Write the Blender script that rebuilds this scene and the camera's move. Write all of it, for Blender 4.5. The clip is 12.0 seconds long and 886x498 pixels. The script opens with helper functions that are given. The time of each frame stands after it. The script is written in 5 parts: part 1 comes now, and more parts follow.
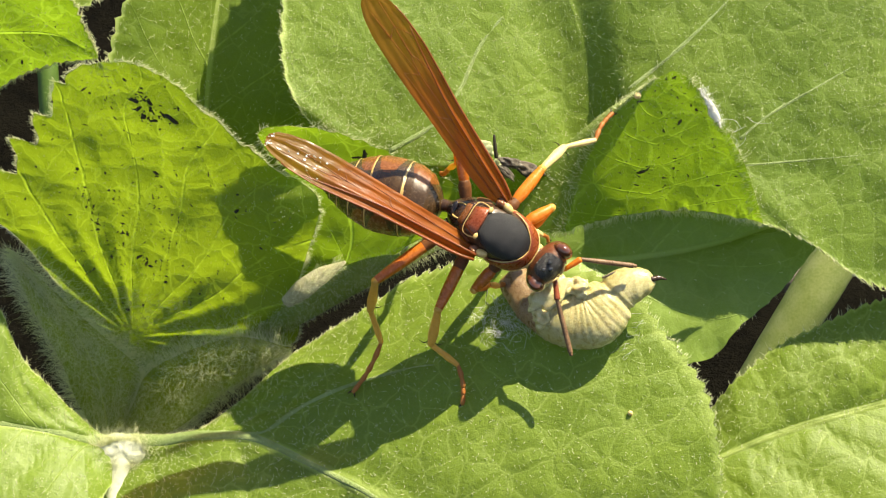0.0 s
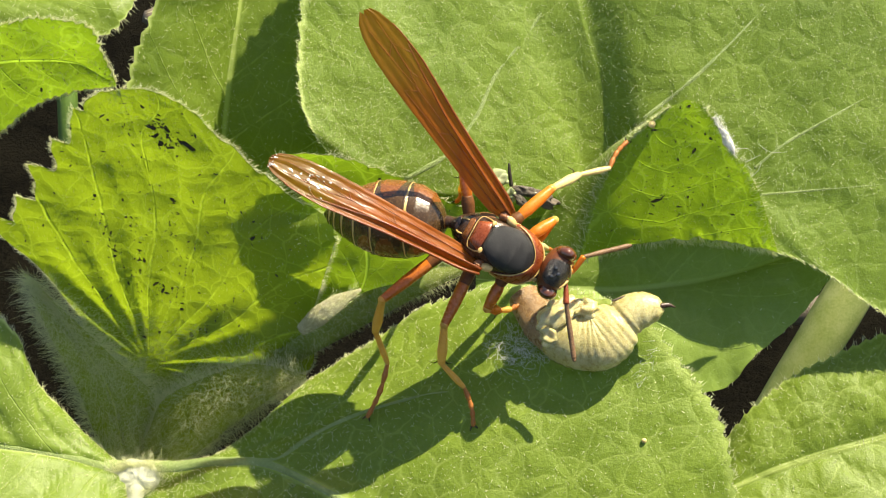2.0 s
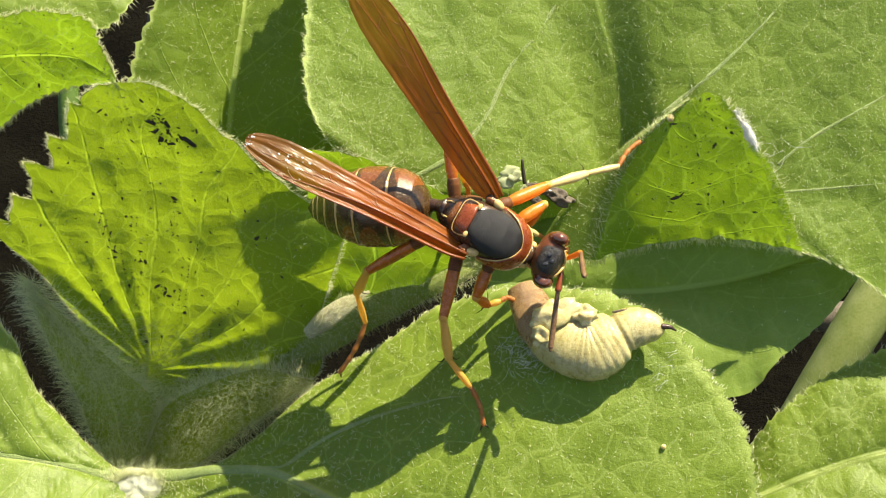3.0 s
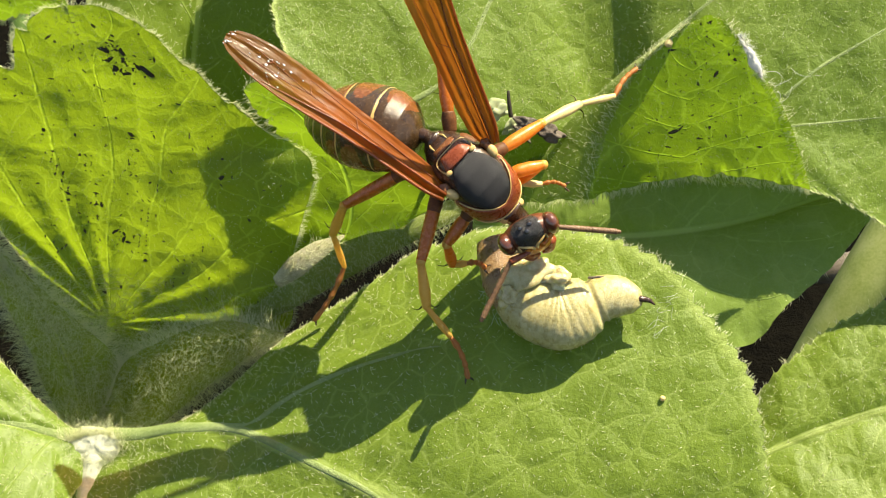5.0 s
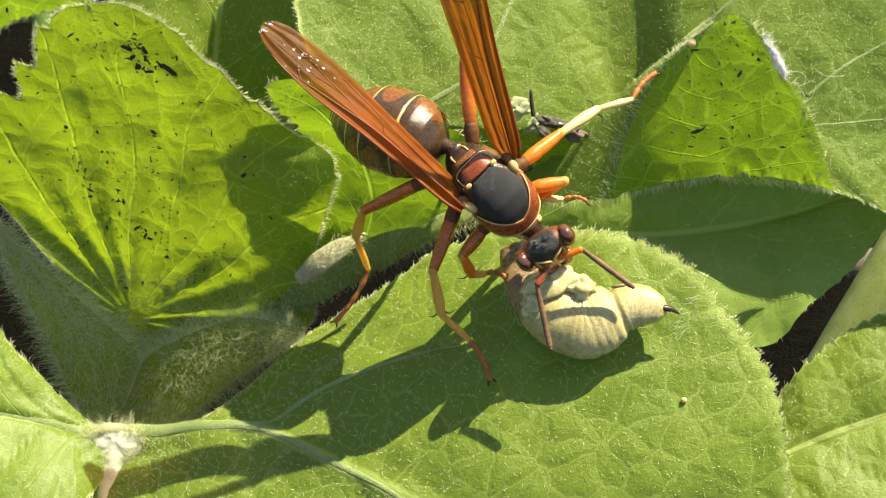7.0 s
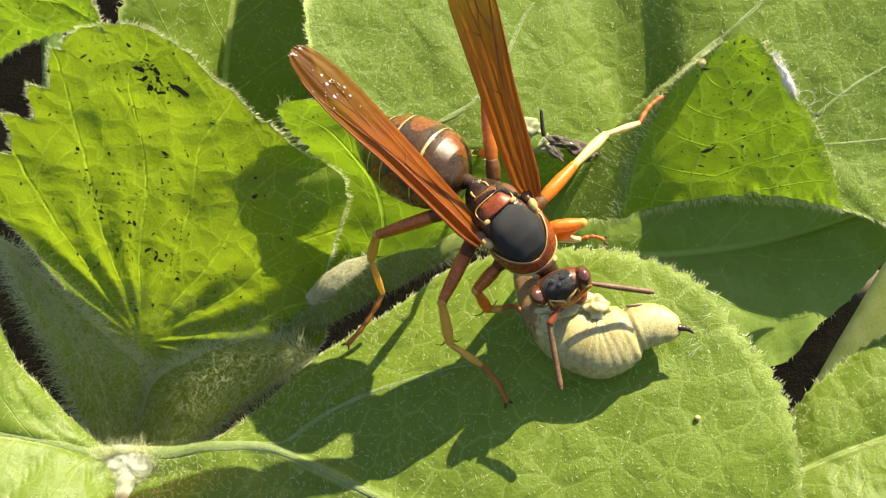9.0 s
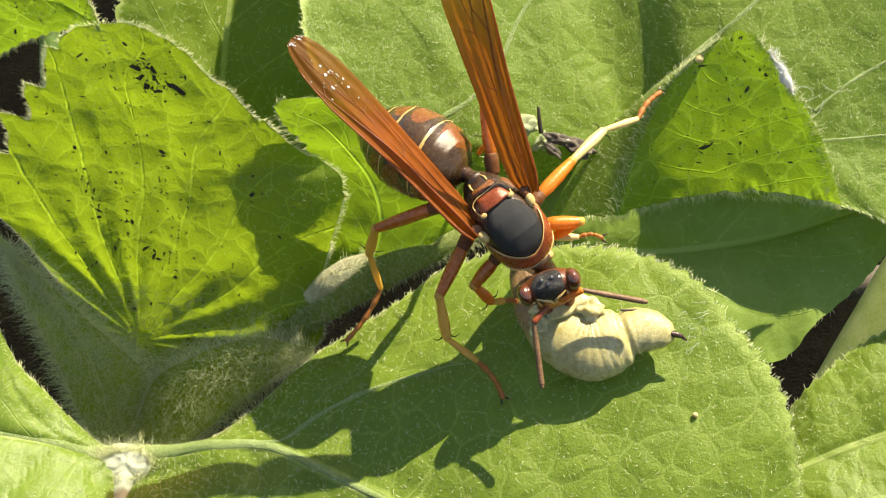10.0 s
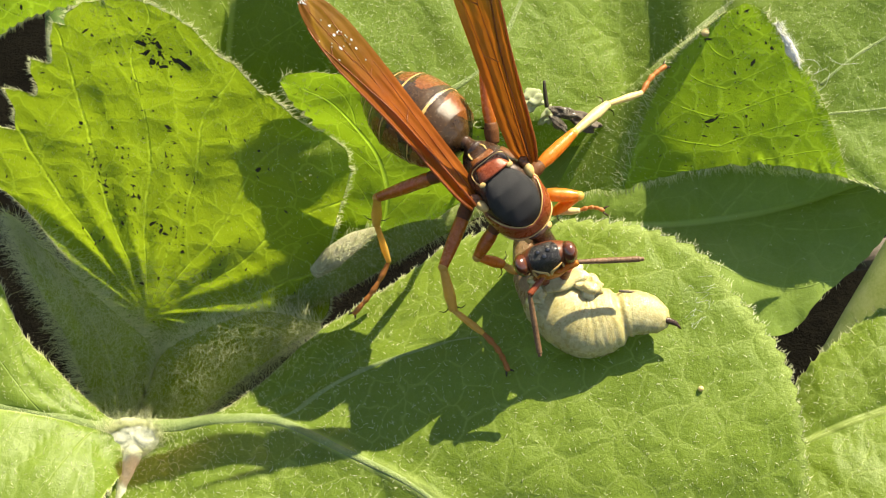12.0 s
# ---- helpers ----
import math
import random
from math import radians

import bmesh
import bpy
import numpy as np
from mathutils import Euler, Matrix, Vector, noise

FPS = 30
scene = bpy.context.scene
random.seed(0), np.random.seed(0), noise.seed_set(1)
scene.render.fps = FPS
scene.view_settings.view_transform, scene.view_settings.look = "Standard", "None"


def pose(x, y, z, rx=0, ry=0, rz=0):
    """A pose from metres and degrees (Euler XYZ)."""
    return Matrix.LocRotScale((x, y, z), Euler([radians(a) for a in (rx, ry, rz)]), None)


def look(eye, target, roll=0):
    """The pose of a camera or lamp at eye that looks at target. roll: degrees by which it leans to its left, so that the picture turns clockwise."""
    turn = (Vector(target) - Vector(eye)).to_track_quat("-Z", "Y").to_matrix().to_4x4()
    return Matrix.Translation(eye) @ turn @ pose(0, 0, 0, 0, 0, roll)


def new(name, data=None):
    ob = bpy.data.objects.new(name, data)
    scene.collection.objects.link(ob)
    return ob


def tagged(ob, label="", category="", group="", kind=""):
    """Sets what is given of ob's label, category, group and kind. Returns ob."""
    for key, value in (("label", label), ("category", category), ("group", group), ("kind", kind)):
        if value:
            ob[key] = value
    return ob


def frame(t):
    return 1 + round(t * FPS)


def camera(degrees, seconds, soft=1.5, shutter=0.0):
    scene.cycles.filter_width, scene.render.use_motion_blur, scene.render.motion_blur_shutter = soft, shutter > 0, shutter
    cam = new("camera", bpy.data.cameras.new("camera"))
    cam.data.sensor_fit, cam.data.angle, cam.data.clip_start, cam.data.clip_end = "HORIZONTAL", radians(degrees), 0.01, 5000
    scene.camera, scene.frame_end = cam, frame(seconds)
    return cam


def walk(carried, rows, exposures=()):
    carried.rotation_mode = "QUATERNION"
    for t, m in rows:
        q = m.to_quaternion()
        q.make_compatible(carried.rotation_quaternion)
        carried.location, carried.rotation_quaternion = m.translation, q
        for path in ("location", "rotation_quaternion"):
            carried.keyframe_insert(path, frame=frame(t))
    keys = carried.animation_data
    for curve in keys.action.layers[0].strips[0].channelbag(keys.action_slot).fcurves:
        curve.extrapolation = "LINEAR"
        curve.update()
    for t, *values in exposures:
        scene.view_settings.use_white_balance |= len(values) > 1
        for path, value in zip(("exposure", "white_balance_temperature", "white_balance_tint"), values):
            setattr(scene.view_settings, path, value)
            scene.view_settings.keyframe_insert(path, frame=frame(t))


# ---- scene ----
cam = camera(30, 12.0, soft=1.1)

PATH = [
    (0.0, -0.00114, -0.09414, 0.15549, 43.816, -0.367, -0.697),
    (0.5, -0.00075, -0.09480, 0.15536, 44.288, -0.461, -0.389),
    (1.0, 0.00145, -0.09470, 0.15513, 44.620, 0.179, 0.490),
    (1.5, 0.00000, -0.09500, 0.15500, 45.001, -0.014, 0.013),
    (2.0, -0.00063, -0.09534, 0.15498, 45.297, -0.003, -0.018),
    (2.5, -0.00202, -0.09648, 0.15392, 46.057, -0.275, -0.332),
    (3.0, 0.00021, -0.09305, 0.15043, 46.018, 0.621, 0.429),
    (3.2, 0.00150, -0.08772, 0.14179, 47.455, 1.095, 0.939),
    (5.0, 0.00071, -0.08817, 0.14166, 45.317, 0.541, -0.026),
    (5.5, 0.00019, -0.08738, 0.14191, 44.834, 0.273, -0.037),
    (6.0, 0.00086, -0.08537, 0.14405, 43.531, 0.577, 0.382),
    (6.5, 0.00088, -0.08766, 0.14206, 44.989, 0.775, 0.625),
    (7.0, 0.00035, -0.08723, 0.14248, 44.683, 0.748, 0.572),
    (9.0, -0.00094, -0.08813, 0.14182, 45.909, 0.750, 0.244),
    (9.5, -0.00029, -0.08783, 0.14210, 45.775, 0.938, 0.374),
    (10.0, -0.00032, -0.08787, 0.14191, 45.704, 1.039, 0.265),
    (10.5, 0.00036, -0.08730, 0.14252, 45.017, 1.316, 0.531),
    (11.0, -0.00061, -0.08873, 0.14134, 45.670, 1.228, 0.108),
    (11.5, -0.00009, -0.08829, 0.14195, 45.143, 1.244, 0.480),
    (12.0, -0.00001, -0.08779, 0.14220, 44.689, 1.403, 0.410),
]
walk(cam, [(t, pose(*p)) for t, *p in PATH], exposures=[(0, 1.19, 7100, 10), (12, 1.19, 7100, 10)])

TILT = Matrix.Translation((0, 0, 0.06)) @ Matrix.Rotation(radians(45), 4, "X")   # the slanted working frame: x right, y up the slope, z out of it
MM = 0.001

# ---- daylight ----
SUN = (TILT.to_3x3() @ Vector((0.40, 0.82, 0.36))).normalized()
world = bpy.data.worlds.new("sky")
scene.world = world
world.use_nodes = True
wn = world.node_tree.nodes
sky = wn.new("ShaderNodeTexSky")
sky.sky_type, sky.sun_disc = "NISHITA", False
sky.sun_elevation, sky.sun_rotation = math.asin(SUN.z), math.atan2(SUN.x, SUN.y)
wn["Background"].inputs["Strength"].default_value = 0.088
world.node_tree.links.new(sky.outputs[0], wn["Background"].inputs[0])
sun = new("sun", bpy.data.lights.new("sun", "SUN"))
sun.data.energy, sun.data.angle, sun.data.color = 5.6, radians(0.5), (1.0, 0.93, 0.74)
sun.matrix_world = look(SUN * 0.5, (0, 0, 0))


# ---- materials ----
def mat(name):
    m = bpy.data.materials.new(name)
    m.use_nodes = True
    t = m.node_tree
    t.nodes.clear()
    return m, t.nodes, t.links


def rgb(c):
    return (*c, 1.0)


def coords(n, l, scale):
    tc = n.new("ShaderNodeTexCoord")
    mp = n.new("ShaderNodeMapping")
    mp.inputs["Scale"].default_value = (scale, scale, scale)
    l.new(tc.outputs["Object"], mp.inputs[0])
    return mp.outputs[0]


def noise_tex(n, l, vec, scale, detail=4, rough=0.55):
    t = n.new("ShaderNodeTexNoise")
    t.inputs["Scale"].default_value, t.inputs["Detail"].default_value, t.inputs["Roughness"].default_value = scale, detail, rough
    l.new(vec, t.inputs["Vector"])
    return t.outputs["Fac"]


def ramp(n, l, fac, stops):
    r = n.new("ShaderNodeValToRGB")
    e = r.color_ramp.elements
    while len(e) < len(stops):
        e.new(0.5)
    for k, (p, c) in zip(e, stops):
        k.position, k.color = p, rgb(c) if len(c) == 3 else c
    l.new(fac, r.inputs[0])
    return r.outputs[0]


def mix(n, l, fac, a, b, how="MIX"):
    m = n.new("ShaderNodeMix")
    m.data_type, m.blend_type = "RGBA", how
    for sock, v in ((m.inputs[0], fac), (m.inputs[6], a), (m.inputs[7], b)):
        if isinstance(v, (int, float)):
            sock.default_value = v
        elif isinstance(v, tuple):
            sock.default_value = rgb(v)
        else:
            l.new(v, sock)
    return m.outputs[2]


def calc(n, l, op, a, b=0.0, c=0.0):
    m = n.new("ShaderNodeMath")
    m.operation = op
    for sock, v in zip(m.inputs, (a, b, c)):
        if isinstance(v, (int, float)):
            sock.default_value = v
        else:
            l.new(v, sock)
    return m.outputs[0]


def smooth(n, l, v, lo, hi):
    m = n.new("ShaderNodeMapRange")
    m.interpolation_type = "SMOOTHSTEP"
    m.inputs[1].default_value, m.inputs[2].default_value = lo, hi
    l.new(v, m.inputs[0])
    return m.outputs[0]


def leaf_material(name, dark, light, through_col, vein_col, thin=0.45, gloss=0.32, relief=0.5, bloom=0.25, net=0.35, vein=1.0, edge=0.0):
    """A hairy leaf: quilted relief, pale veins from its own vein map, light let through."""
    m, n, l = mat(name)
    v = coords(n, l, 1000.0)
    uv = n.new("ShaderNodeUVMap")
    sep = n.new("ShaderNodeSeparateXYZ")
    l.new(uv.outputs[0], sep.inputs[0])
    wob = noise_tex(n, l, v, 0.35, 3)
    ph = calc(n, l, "ADD", sep.outputs[0], calc(n, l, "MULTIPLY", calc(n, l, "SUBTRACT", wob, 0.5), 0.12))
    d = calc(n, l, "ABSOLUTE", calc(n, l, "SUBTRACT", calc(n, l, "FRACT", ph), 0.5))
    taper = calc(n, l, "MULTIPLY_ADD", sep.outputs[1], -0.03 * vein, 0.038 * vein)
    side = calc(n, l, "SUBTRACT", 1.0, calc(n, l, "MINIMUM", 1.0, calc(n, l, "DIVIDE", calc(n, l, "SUBTRACT", 0.5, d), taper)))
    side = calc(n, l, "MULTIPLY", side, smooth(n, l, noise_tex(n, l, v, 0.9, 4, 0.7), 0.30, 0.62))
    midv = calc(n, l, "SUBTRACT", 1.0, smooth(n, l, sep.outputs[1], 0.008, 0.035))
    vor = n.new("ShaderNodeTexVoronoi")
    vor.feature = "DISTANCE_TO_EDGE"
    vor.inputs["Scale"].default_value = 0.42
    warp = n.new("ShaderNodeVectorMath")
    warp.operation = "ADD"
    nz = n.new("ShaderNodeTexNoise")
    nz.inputs["Scale"].default_value = 0.6
    l.new(v, nz.inputs["Vector"])
    l.new(v, warp.inputs[0])
    l.new(nz.outputs["Color"], warp.inputs[1])
    l.new(warp.outputs[0], vor.inputs["Vector"])
    cell = smooth(n, l, vor.outputs["Distance"], 0.0, 0.045)
    soft_cell = smooth(n, l, vor.outputs["Distance"], 0.0, 0.30)
    vor2 = n.new("ShaderNodeTexVoronoi")
    vor2.feature = "DISTANCE_TO_EDGE"
    vor2.inputs["Scale"].default_value = 1.6
    l.new(warp.outputs[0], vor2.inputs["Vector"])
    cell2 = smooth(n, l, vor2.outputs["Distance"], 0.0, 0.12)
    tone = calc(n, l, "ADD", calc(n, l, "MULTIPLY", noise_tex(n, l, v, 0.12, 3), 0.55), calc(n, l, "MULTIPLY", noise_tex(n, l, v, 1.7, 5, 0.7), 0.45))
    col = ramp(n, l, tone, [(0.30, dark), (0.68, light)])
    netf = calc(n, l, "MULTIPLY", calc(n, l, "SUBTRACT", 1.0, cell), net)
    col = mix(n, l, netf, col, vein_col)
    col = mix(n, l, calc(n, l, "MULTIPLY", calc(n, l, "SUBTRACT", 1.0, cell2), net * 0.30), col, vein_col)
    veins = calc(n, l, "MAXIMUM", calc(n, l, "MULTIPLY", side, 0.75), midv)
    col = mix(n, l, calc(n, l, "MULTIPLY", veins, 0.7), col, vein_col)
    rim = calc(n, l, "MULTIPLY", smooth(n, l, sep.outputs[1], 0.955, 0.995), edge)
    col = mix(n, l, rim, col, tuple(min(0.8, c * 1.35) for c in vein_col))
    fuzz = ramp(n, l, noise_tex(n, l, v, 6.0, 4, 0.8), [(0.52, (0, 0, 0)), (0.74, (1, 1, 1))])
    bl = n.new("ShaderNodeRGBToBW")
    l.new(fuzz, bl.inputs[0])
    col = mix(n, l, calc(n, l, "MULTIPLY", bl.outputs[0], bloom), col, (0.62, 0.72, 0.5))
    hgt = calc(n, l, "ADD", calc(n, l, "MULTIPLY", soft_cell, 0.45), calc(n, l, "MULTIPLY", cell2, 0.04))
    hgt = calc(n, l, "ADD", hgt, calc(n, l, "MULTIPLY", noise_tex(n, l, v, 5.0, 4, 0.7), 0.36))
    hgt = calc(n, l, "SUBTRACT", hgt, calc(n, l, "MULTIPLY", veins, 0.8))
    bump = n.new("ShaderNodeBump")
    bump.inputs["Strength"].default_value, bump.inputs["Distance"].default_value = relief, 0.00022
    l.new(hgt, bump.inputs["Height"])
    p = n.new("ShaderNodeBsdfPrincipled")
    l.new(col, p.inputs["Base Color"])
    p.inputs["Roughness"].default_value = 0.46
    p.inputs["Specular IOR Level"].default_value = gloss
    p.inputs["Sheen Weight"].default_value, p.inputs["Sheen Roughness"].default_value = 0.04, 0.4
    l.new(bump.outputs[0], p.inputs["Normal"])
    tr = n.new("ShaderNodeBsdfTranslucent")
    tcol = mix(n, l, calc(n, l, "MULTIPLY", calc(n, l, "MAXIMUM", veins, netf), 0.8), mix(n, l, calc(n, l, "MULTIPLY", tone, 0.5), through_col, tuple(c * 0.55 for c in through_col)), tuple(min(1.0, c * 1.7 + 0.03) for c in through_col))
    l.new(tcol, tr.inputs["Color"])
    l.new(bump.outputs[0], tr.inputs["Normal"])
    ms = n.new("ShaderNodeMixShader")
    ms.inputs[0].default_value = thin
    l.new(p.outputs[0], ms.inputs[1])
    l.new(tr.outputs[0], ms.inputs[2])
    out = n.new("ShaderNodeOutputMaterial")
    l.new(ms.outputs[0], out.inputs[0])
    return m


def plain(name, c1, c2, rough=0.5, scale=1.0, metal=0.0, bump=0.3, depth=0.0001, spec=0.5, coat=0.0, thin=0.0, thin_col=None, alpha=1.0, sub=0.0):
    """A mottled surface; thin lets light through."""
    m, n, l = mat(name)
    v = coords(n, l, 1000.0 * scale)
    f = calc(n, l, "ADD", calc(n, l, "MULTIPLY", noise_tex(n, l, v, 0.5, 3), 0.5), calc(n, l, "MULTIPLY", noise_tex(n, l, v, 4.0, 5, 0.7), 0.5))
    col = ramp(n, l, f, [(0.36, c1), (0.64, c2)])
    b = n.new("ShaderNodeBump")
    b.inputs["Strength"].default_value, b.inputs["Distance"].default_value = bump, depth
    l.new(noise_tex(n, l, v, 7.0, 5, 0.7), b.inputs["Height"])
    p = n.new("ShaderNodeBsdfPrincipled")
    l.new(col, p.inputs["Base Color"])
    r = calc(n, l, "MULTIPLY_ADD", noise_tex(n, l, v, 2.0, 3), 0.25, rough - 0.12)
    l.new(r, p.inputs["Roughness"])
    p.inputs["Metallic"].default_value, p.inputs["Specular IOR Level"].default_value, p.inputs["Coat Weight"].default_value = metal, spec, coat
    p.inputs["Coat Roughness"].default_value = 0.12
    if sub:
        p.inputs["Subsurface Weight"].default_value = sub
        p.inputs["Subsurface Radius"].default_value = (1.0, 0.7, 0.35)
        p.inputs["Subsurface Scale"].default_value = 0.0008
    l.new(b.outputs[0], p.inputs["Normal"])
    last = p.outputs[0]
    if thin:
        tr = n.new("ShaderNodeBsdfTranslucent")
        tr.inputs[0].default_value = rgb(thin_col or c2)
        ms = n.new("ShaderNodeMixShader")
        ms.inputs[0].default_value = thin
        l.new(last, ms.inputs[1])
        l.new(tr.outputs[0], ms.inputs[2])
        last = ms.outputs[0]
    if alpha < 1:
        tp = n.new("ShaderNodeBsdfTransparent")
        tp.inputs[0].default_value = rgb(thin_col or c2)
        ms = n.new("ShaderNodeMixShader")
        ms.inputs[0].default_value = alpha
        l.new(tp.outputs[0], ms.inputs[1])
        l.new(last, ms.inputs[2])
        last = ms.outputs[0]
    out = n.new("ShaderNodeOutputMaterial")
    l.new(last, out.inputs[0])
    return m


def wing_material(name):
    """A folded wing: rust amber, streaked along its length, thinner and browner towards the tip."""
    m, n, l = mat(name)
    uv = n.new("ShaderNodeUVMap")
    sep = n.new("ShaderNodeSeparateXYZ")
    l.new(uv.outputs[0], sep.inputs[0])
    mp = n.new("ShaderNodeMapping")
    mp.inputs["Scale"].default_value = (5.0, 20.0, 1.0)
    l.new(uv.outputs[0], mp.inputs[0])
    streak = noise_tex(n, l, mp.outputs[0], 1.0, 4, 0.6)
    v = coords(n, l, 1000.0)
    patch = noise_tex(n, l, v, 0.5, 4, 0.6)
    f = calc(n, l, "ADD", calc(n, l, "MULTIPLY", streak, 0.6), calc(n, l, "MULTIPLY", patch, 0.4))
    inner = ramp(n, l, f, [(0.30, (0.16, 0.038, 0.005)), (0.50, (0.26, 0.068, 0.009)), (0.70, (0.38, 0.118, 0.017))])
    outer = ramp(n, l, f, [(0.36, (0.12, 0.044, 0.010)), (0.64, (0.27, 0.108, 0.024))])
    far = smooth(n, l, sep.outputs[0], 0.50, 0.80)
    col = mix(n, l, far, inner, outer)
    b = n.new("ShaderNodeBump")
    b.inputs["Strength"].default_value, b.inputs["Distance"].default_value = 0.30, 0.00014
    l.new(calc(n, l, "ADD", streak, calc(n, l, "MULTIPLY", noise_tex(n, l, v, 2.5, 3), 0.35)), b.inputs["Height"])
    p = n.new("ShaderNodeBsdfPrincipled")
    l.new(col, p.inputs["Base Color"])
    p.inputs["Roughness"].default_value = 0.30
    p.inputs["Specular IOR Level"].default_value = 0.16
    p.inputs["Coat Weight"].default_value, p.inputs["Coat Roughness"].default_value = 0.08, 0.10
    l.new(b.outputs[0], p.inputs["Normal"])
    tr = n.new("ShaderNodeBsdfTranslucent")
    tr.inputs[0].default_value = (0.66, 0.19, 0.022, 1)
    tp = n.new("ShaderNodeBsdfTransparent")
    tp.inputs[0].default_value = (0.80, 0.42, 0.12, 1)
    thin = n.new("ShaderNodeMixShader")
    thin.inputs[0].default_value = 0.40
    l.new(p.outputs[0], thin.inputs[1])
    l.new(tr.outputs[0], thin.inputs[2])
    ms = n.new("ShaderNodeMixShader")
    l.new(calc(n, l, "MULTIPLY_ADD", far, -0.34, 0.94), ms.inputs[0])
    l.new(tp.outputs[0], ms.inputs[1])
    l.new(thin.outputs[0], ms.inputs[2])
    out = n.new("ShaderNodeOutputMaterial")
    l.new(ms.outputs[0], out.inputs[0])
    return m


LEAF = leaf_material("leaf_green", (0.098, 0.160, 0.009), (0.190, 0.272, 0.026), (0.29, 0.46, 0.012), (0.36, 0.44, 0.12), thin=0.32, net=0.34, relief=0.62, bloom=0.12, gloss=0.36, vein=0.01, edge=0.45)
LEAF_PALE = leaf_material("leaf_pale_green", (0.098, 0.162, 0.012), (0.190, 0.276, 0.030), (0.30, 0.46, 0.016), (0.38, 0.46, 0.15), thin=0.32, bloom=0.12, net=0.20, relief=0.42, gloss=0.36, vein=0.9, edge=0.9)
LEAF_BACK = leaf_material("leaf_back_green", (0.092, 0.158, 0.012), (0.186, 0.274, 0.030), (0.30, 0.46, 0.016), (0.36, 0.44, 0.14), thin=0.32, bloom=0.14, net=0.26, relief=0.55, gloss=0.36, vein=0.01, edge=0.9)
LEAF_YOUNG = leaf_material("leaf_young", (0.110, 0.185, 0.014), (0.190, 0.285, 0.034), (0.32, 0.50, 0.020), (0.40, 0.50, 0.10), thin=0.58, bloom=0.14, net=0.42, relief=0.35)
FELT = leaf_material("felted_base", (0.200, 0.255, 0.036), (0.32, 0.38, 0.078), (0.50, 0.62, 0.055), (0.40, 0.42, 0.14), thin=0.58, bloom=0.2, gloss=0.1, net=0.05, relief=0.7, vein=0.3)
FELT_STALK = plain("felted_stalk", (0.19, 0.26, 0.045), (0.34, 0.40, 0.11), rough=0.7, bump=0.8, depth=0.0002, thin=0.3, thin_col=(0.40, 0.52, 0.06), scale=1.2)
# stalk green darkened: the shade behind the shoot is put into its colour
STALK_SHADE = plain("shade_coloured_stalk", (0.05, 0.10, 0.012), (0.08, 0.15, 0.02), rough=0.6)
HAIR = plain("plant_hair", (0.68, 0.70, 0.40), (0.86, 0.87, 0.60), rough=0.35, thin=0.45, thin_col=(0.85, 0.88, 0.58))
SILK = plain("silk", (0.80, 0.80, 0.76), (0.90, 0.90, 0.86), rough=0.4, thin=0.3)
MIDRIB = plain("midrib_pale", (0.18, 0.26, 0.06), (0.32, 0.40, 0.15), rough=0.5, bump=0.7, depth=0.0003, thin=0.15, thin_col=(0.4, 0.5, 0.1))
LEAF_SHOOT = leaf_material("leaf_shoot", (0.115, 0.180, 0.010), (0.200, 0.285, 0.028), (0.36, 0.50, 0.020), (0.46, 0.56, 0.09), thin=0.56, bloom=0.16, net=0.30, relief=0.6, vein=2.2)
# leaf green paled: sky light on the shaded leaf is put into its colour
LEAF_LIFTED = leaf_material("leaf_shade_lifted", (0.16, 0.25, 0.032), (0.25, 0.35, 0.070), (0.28, 0.46, 0.03), (0.34, 0.44, 0.14), thin=0.25, bloom=0.10, net=0.16, relief=0.3)
NODE = plain("node_wool", (0.46, 0.48, 0.30), (0.74, 0.74, 0.58), rough=0.85, bump=0.4, depth=0.0002, thin=0.25, thin_col=(0.8, 0.8, 0.6), scale=1.6)
BUD = plain("felted_bud", (0.30, 0.29, 0.14), (0.66, 0.63, 0.45), rough=0.8, bump=0.9, depth=0.0003, thin=0.25, thin_col=(0.6, 0.58, 0.3), scale=0.8)
SPECK = plain("frass", (0.012, 0.010, 0.006), (0.05, 0.04, 0.02), rough=0.7, bump=0.6)
# soil near black: its colour stands in for deep shade between the leaves
SOIL_SHADED = plain("soil", (0.003, 0.0028, 0.002), (0.010, 0.009, 0.006), rough=0.95, scale=0.25, bump=0.8, depth=0.002, spec=0.02)
TWIG = plain("dry_twig", (0.06, 0.045, 0.03), (0.16, 0.13, 0.10), rough=0.8, bump=0.6)
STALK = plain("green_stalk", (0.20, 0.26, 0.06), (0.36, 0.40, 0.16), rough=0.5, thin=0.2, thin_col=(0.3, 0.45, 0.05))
BLACK = plain("black_cuticle", (0.007, 0.007, 0.008), (0.022, 0.021, 0.023), rough=0.46, bump=0.8, depth=0.0001, scale=2.4, spec=0.45)
RED = plain("rust_cuticle", (0.15, 0.028, 0.008), (0.26, 0.058, 0.014), rough=0.28, spec=0.5, coat=0.12, scale=1.5)
CROWN = plain("glossy_black_crown", (0.007, 0.007, 0.008), (0.030, 0.027, 0.026), rough=0.30, bump=0.9, depth=0.00012, scale=2.5, spec=0.5, coat=0.25)
HEAD = plain("brown_head_cuticle", (0.085, 0.024, 0.008), (0.17, 0.050, 0.015), rough=0.34, spec=0.45, coat=0.1, scale=1.5, bump=0.5)
RUST = plain("dull_rust_cuticle", (0.11, 0.034, 0.008), (0.22, 0.075, 0.016), rough=0.26, spec=0.5, coat=0.25, scale=1.5)
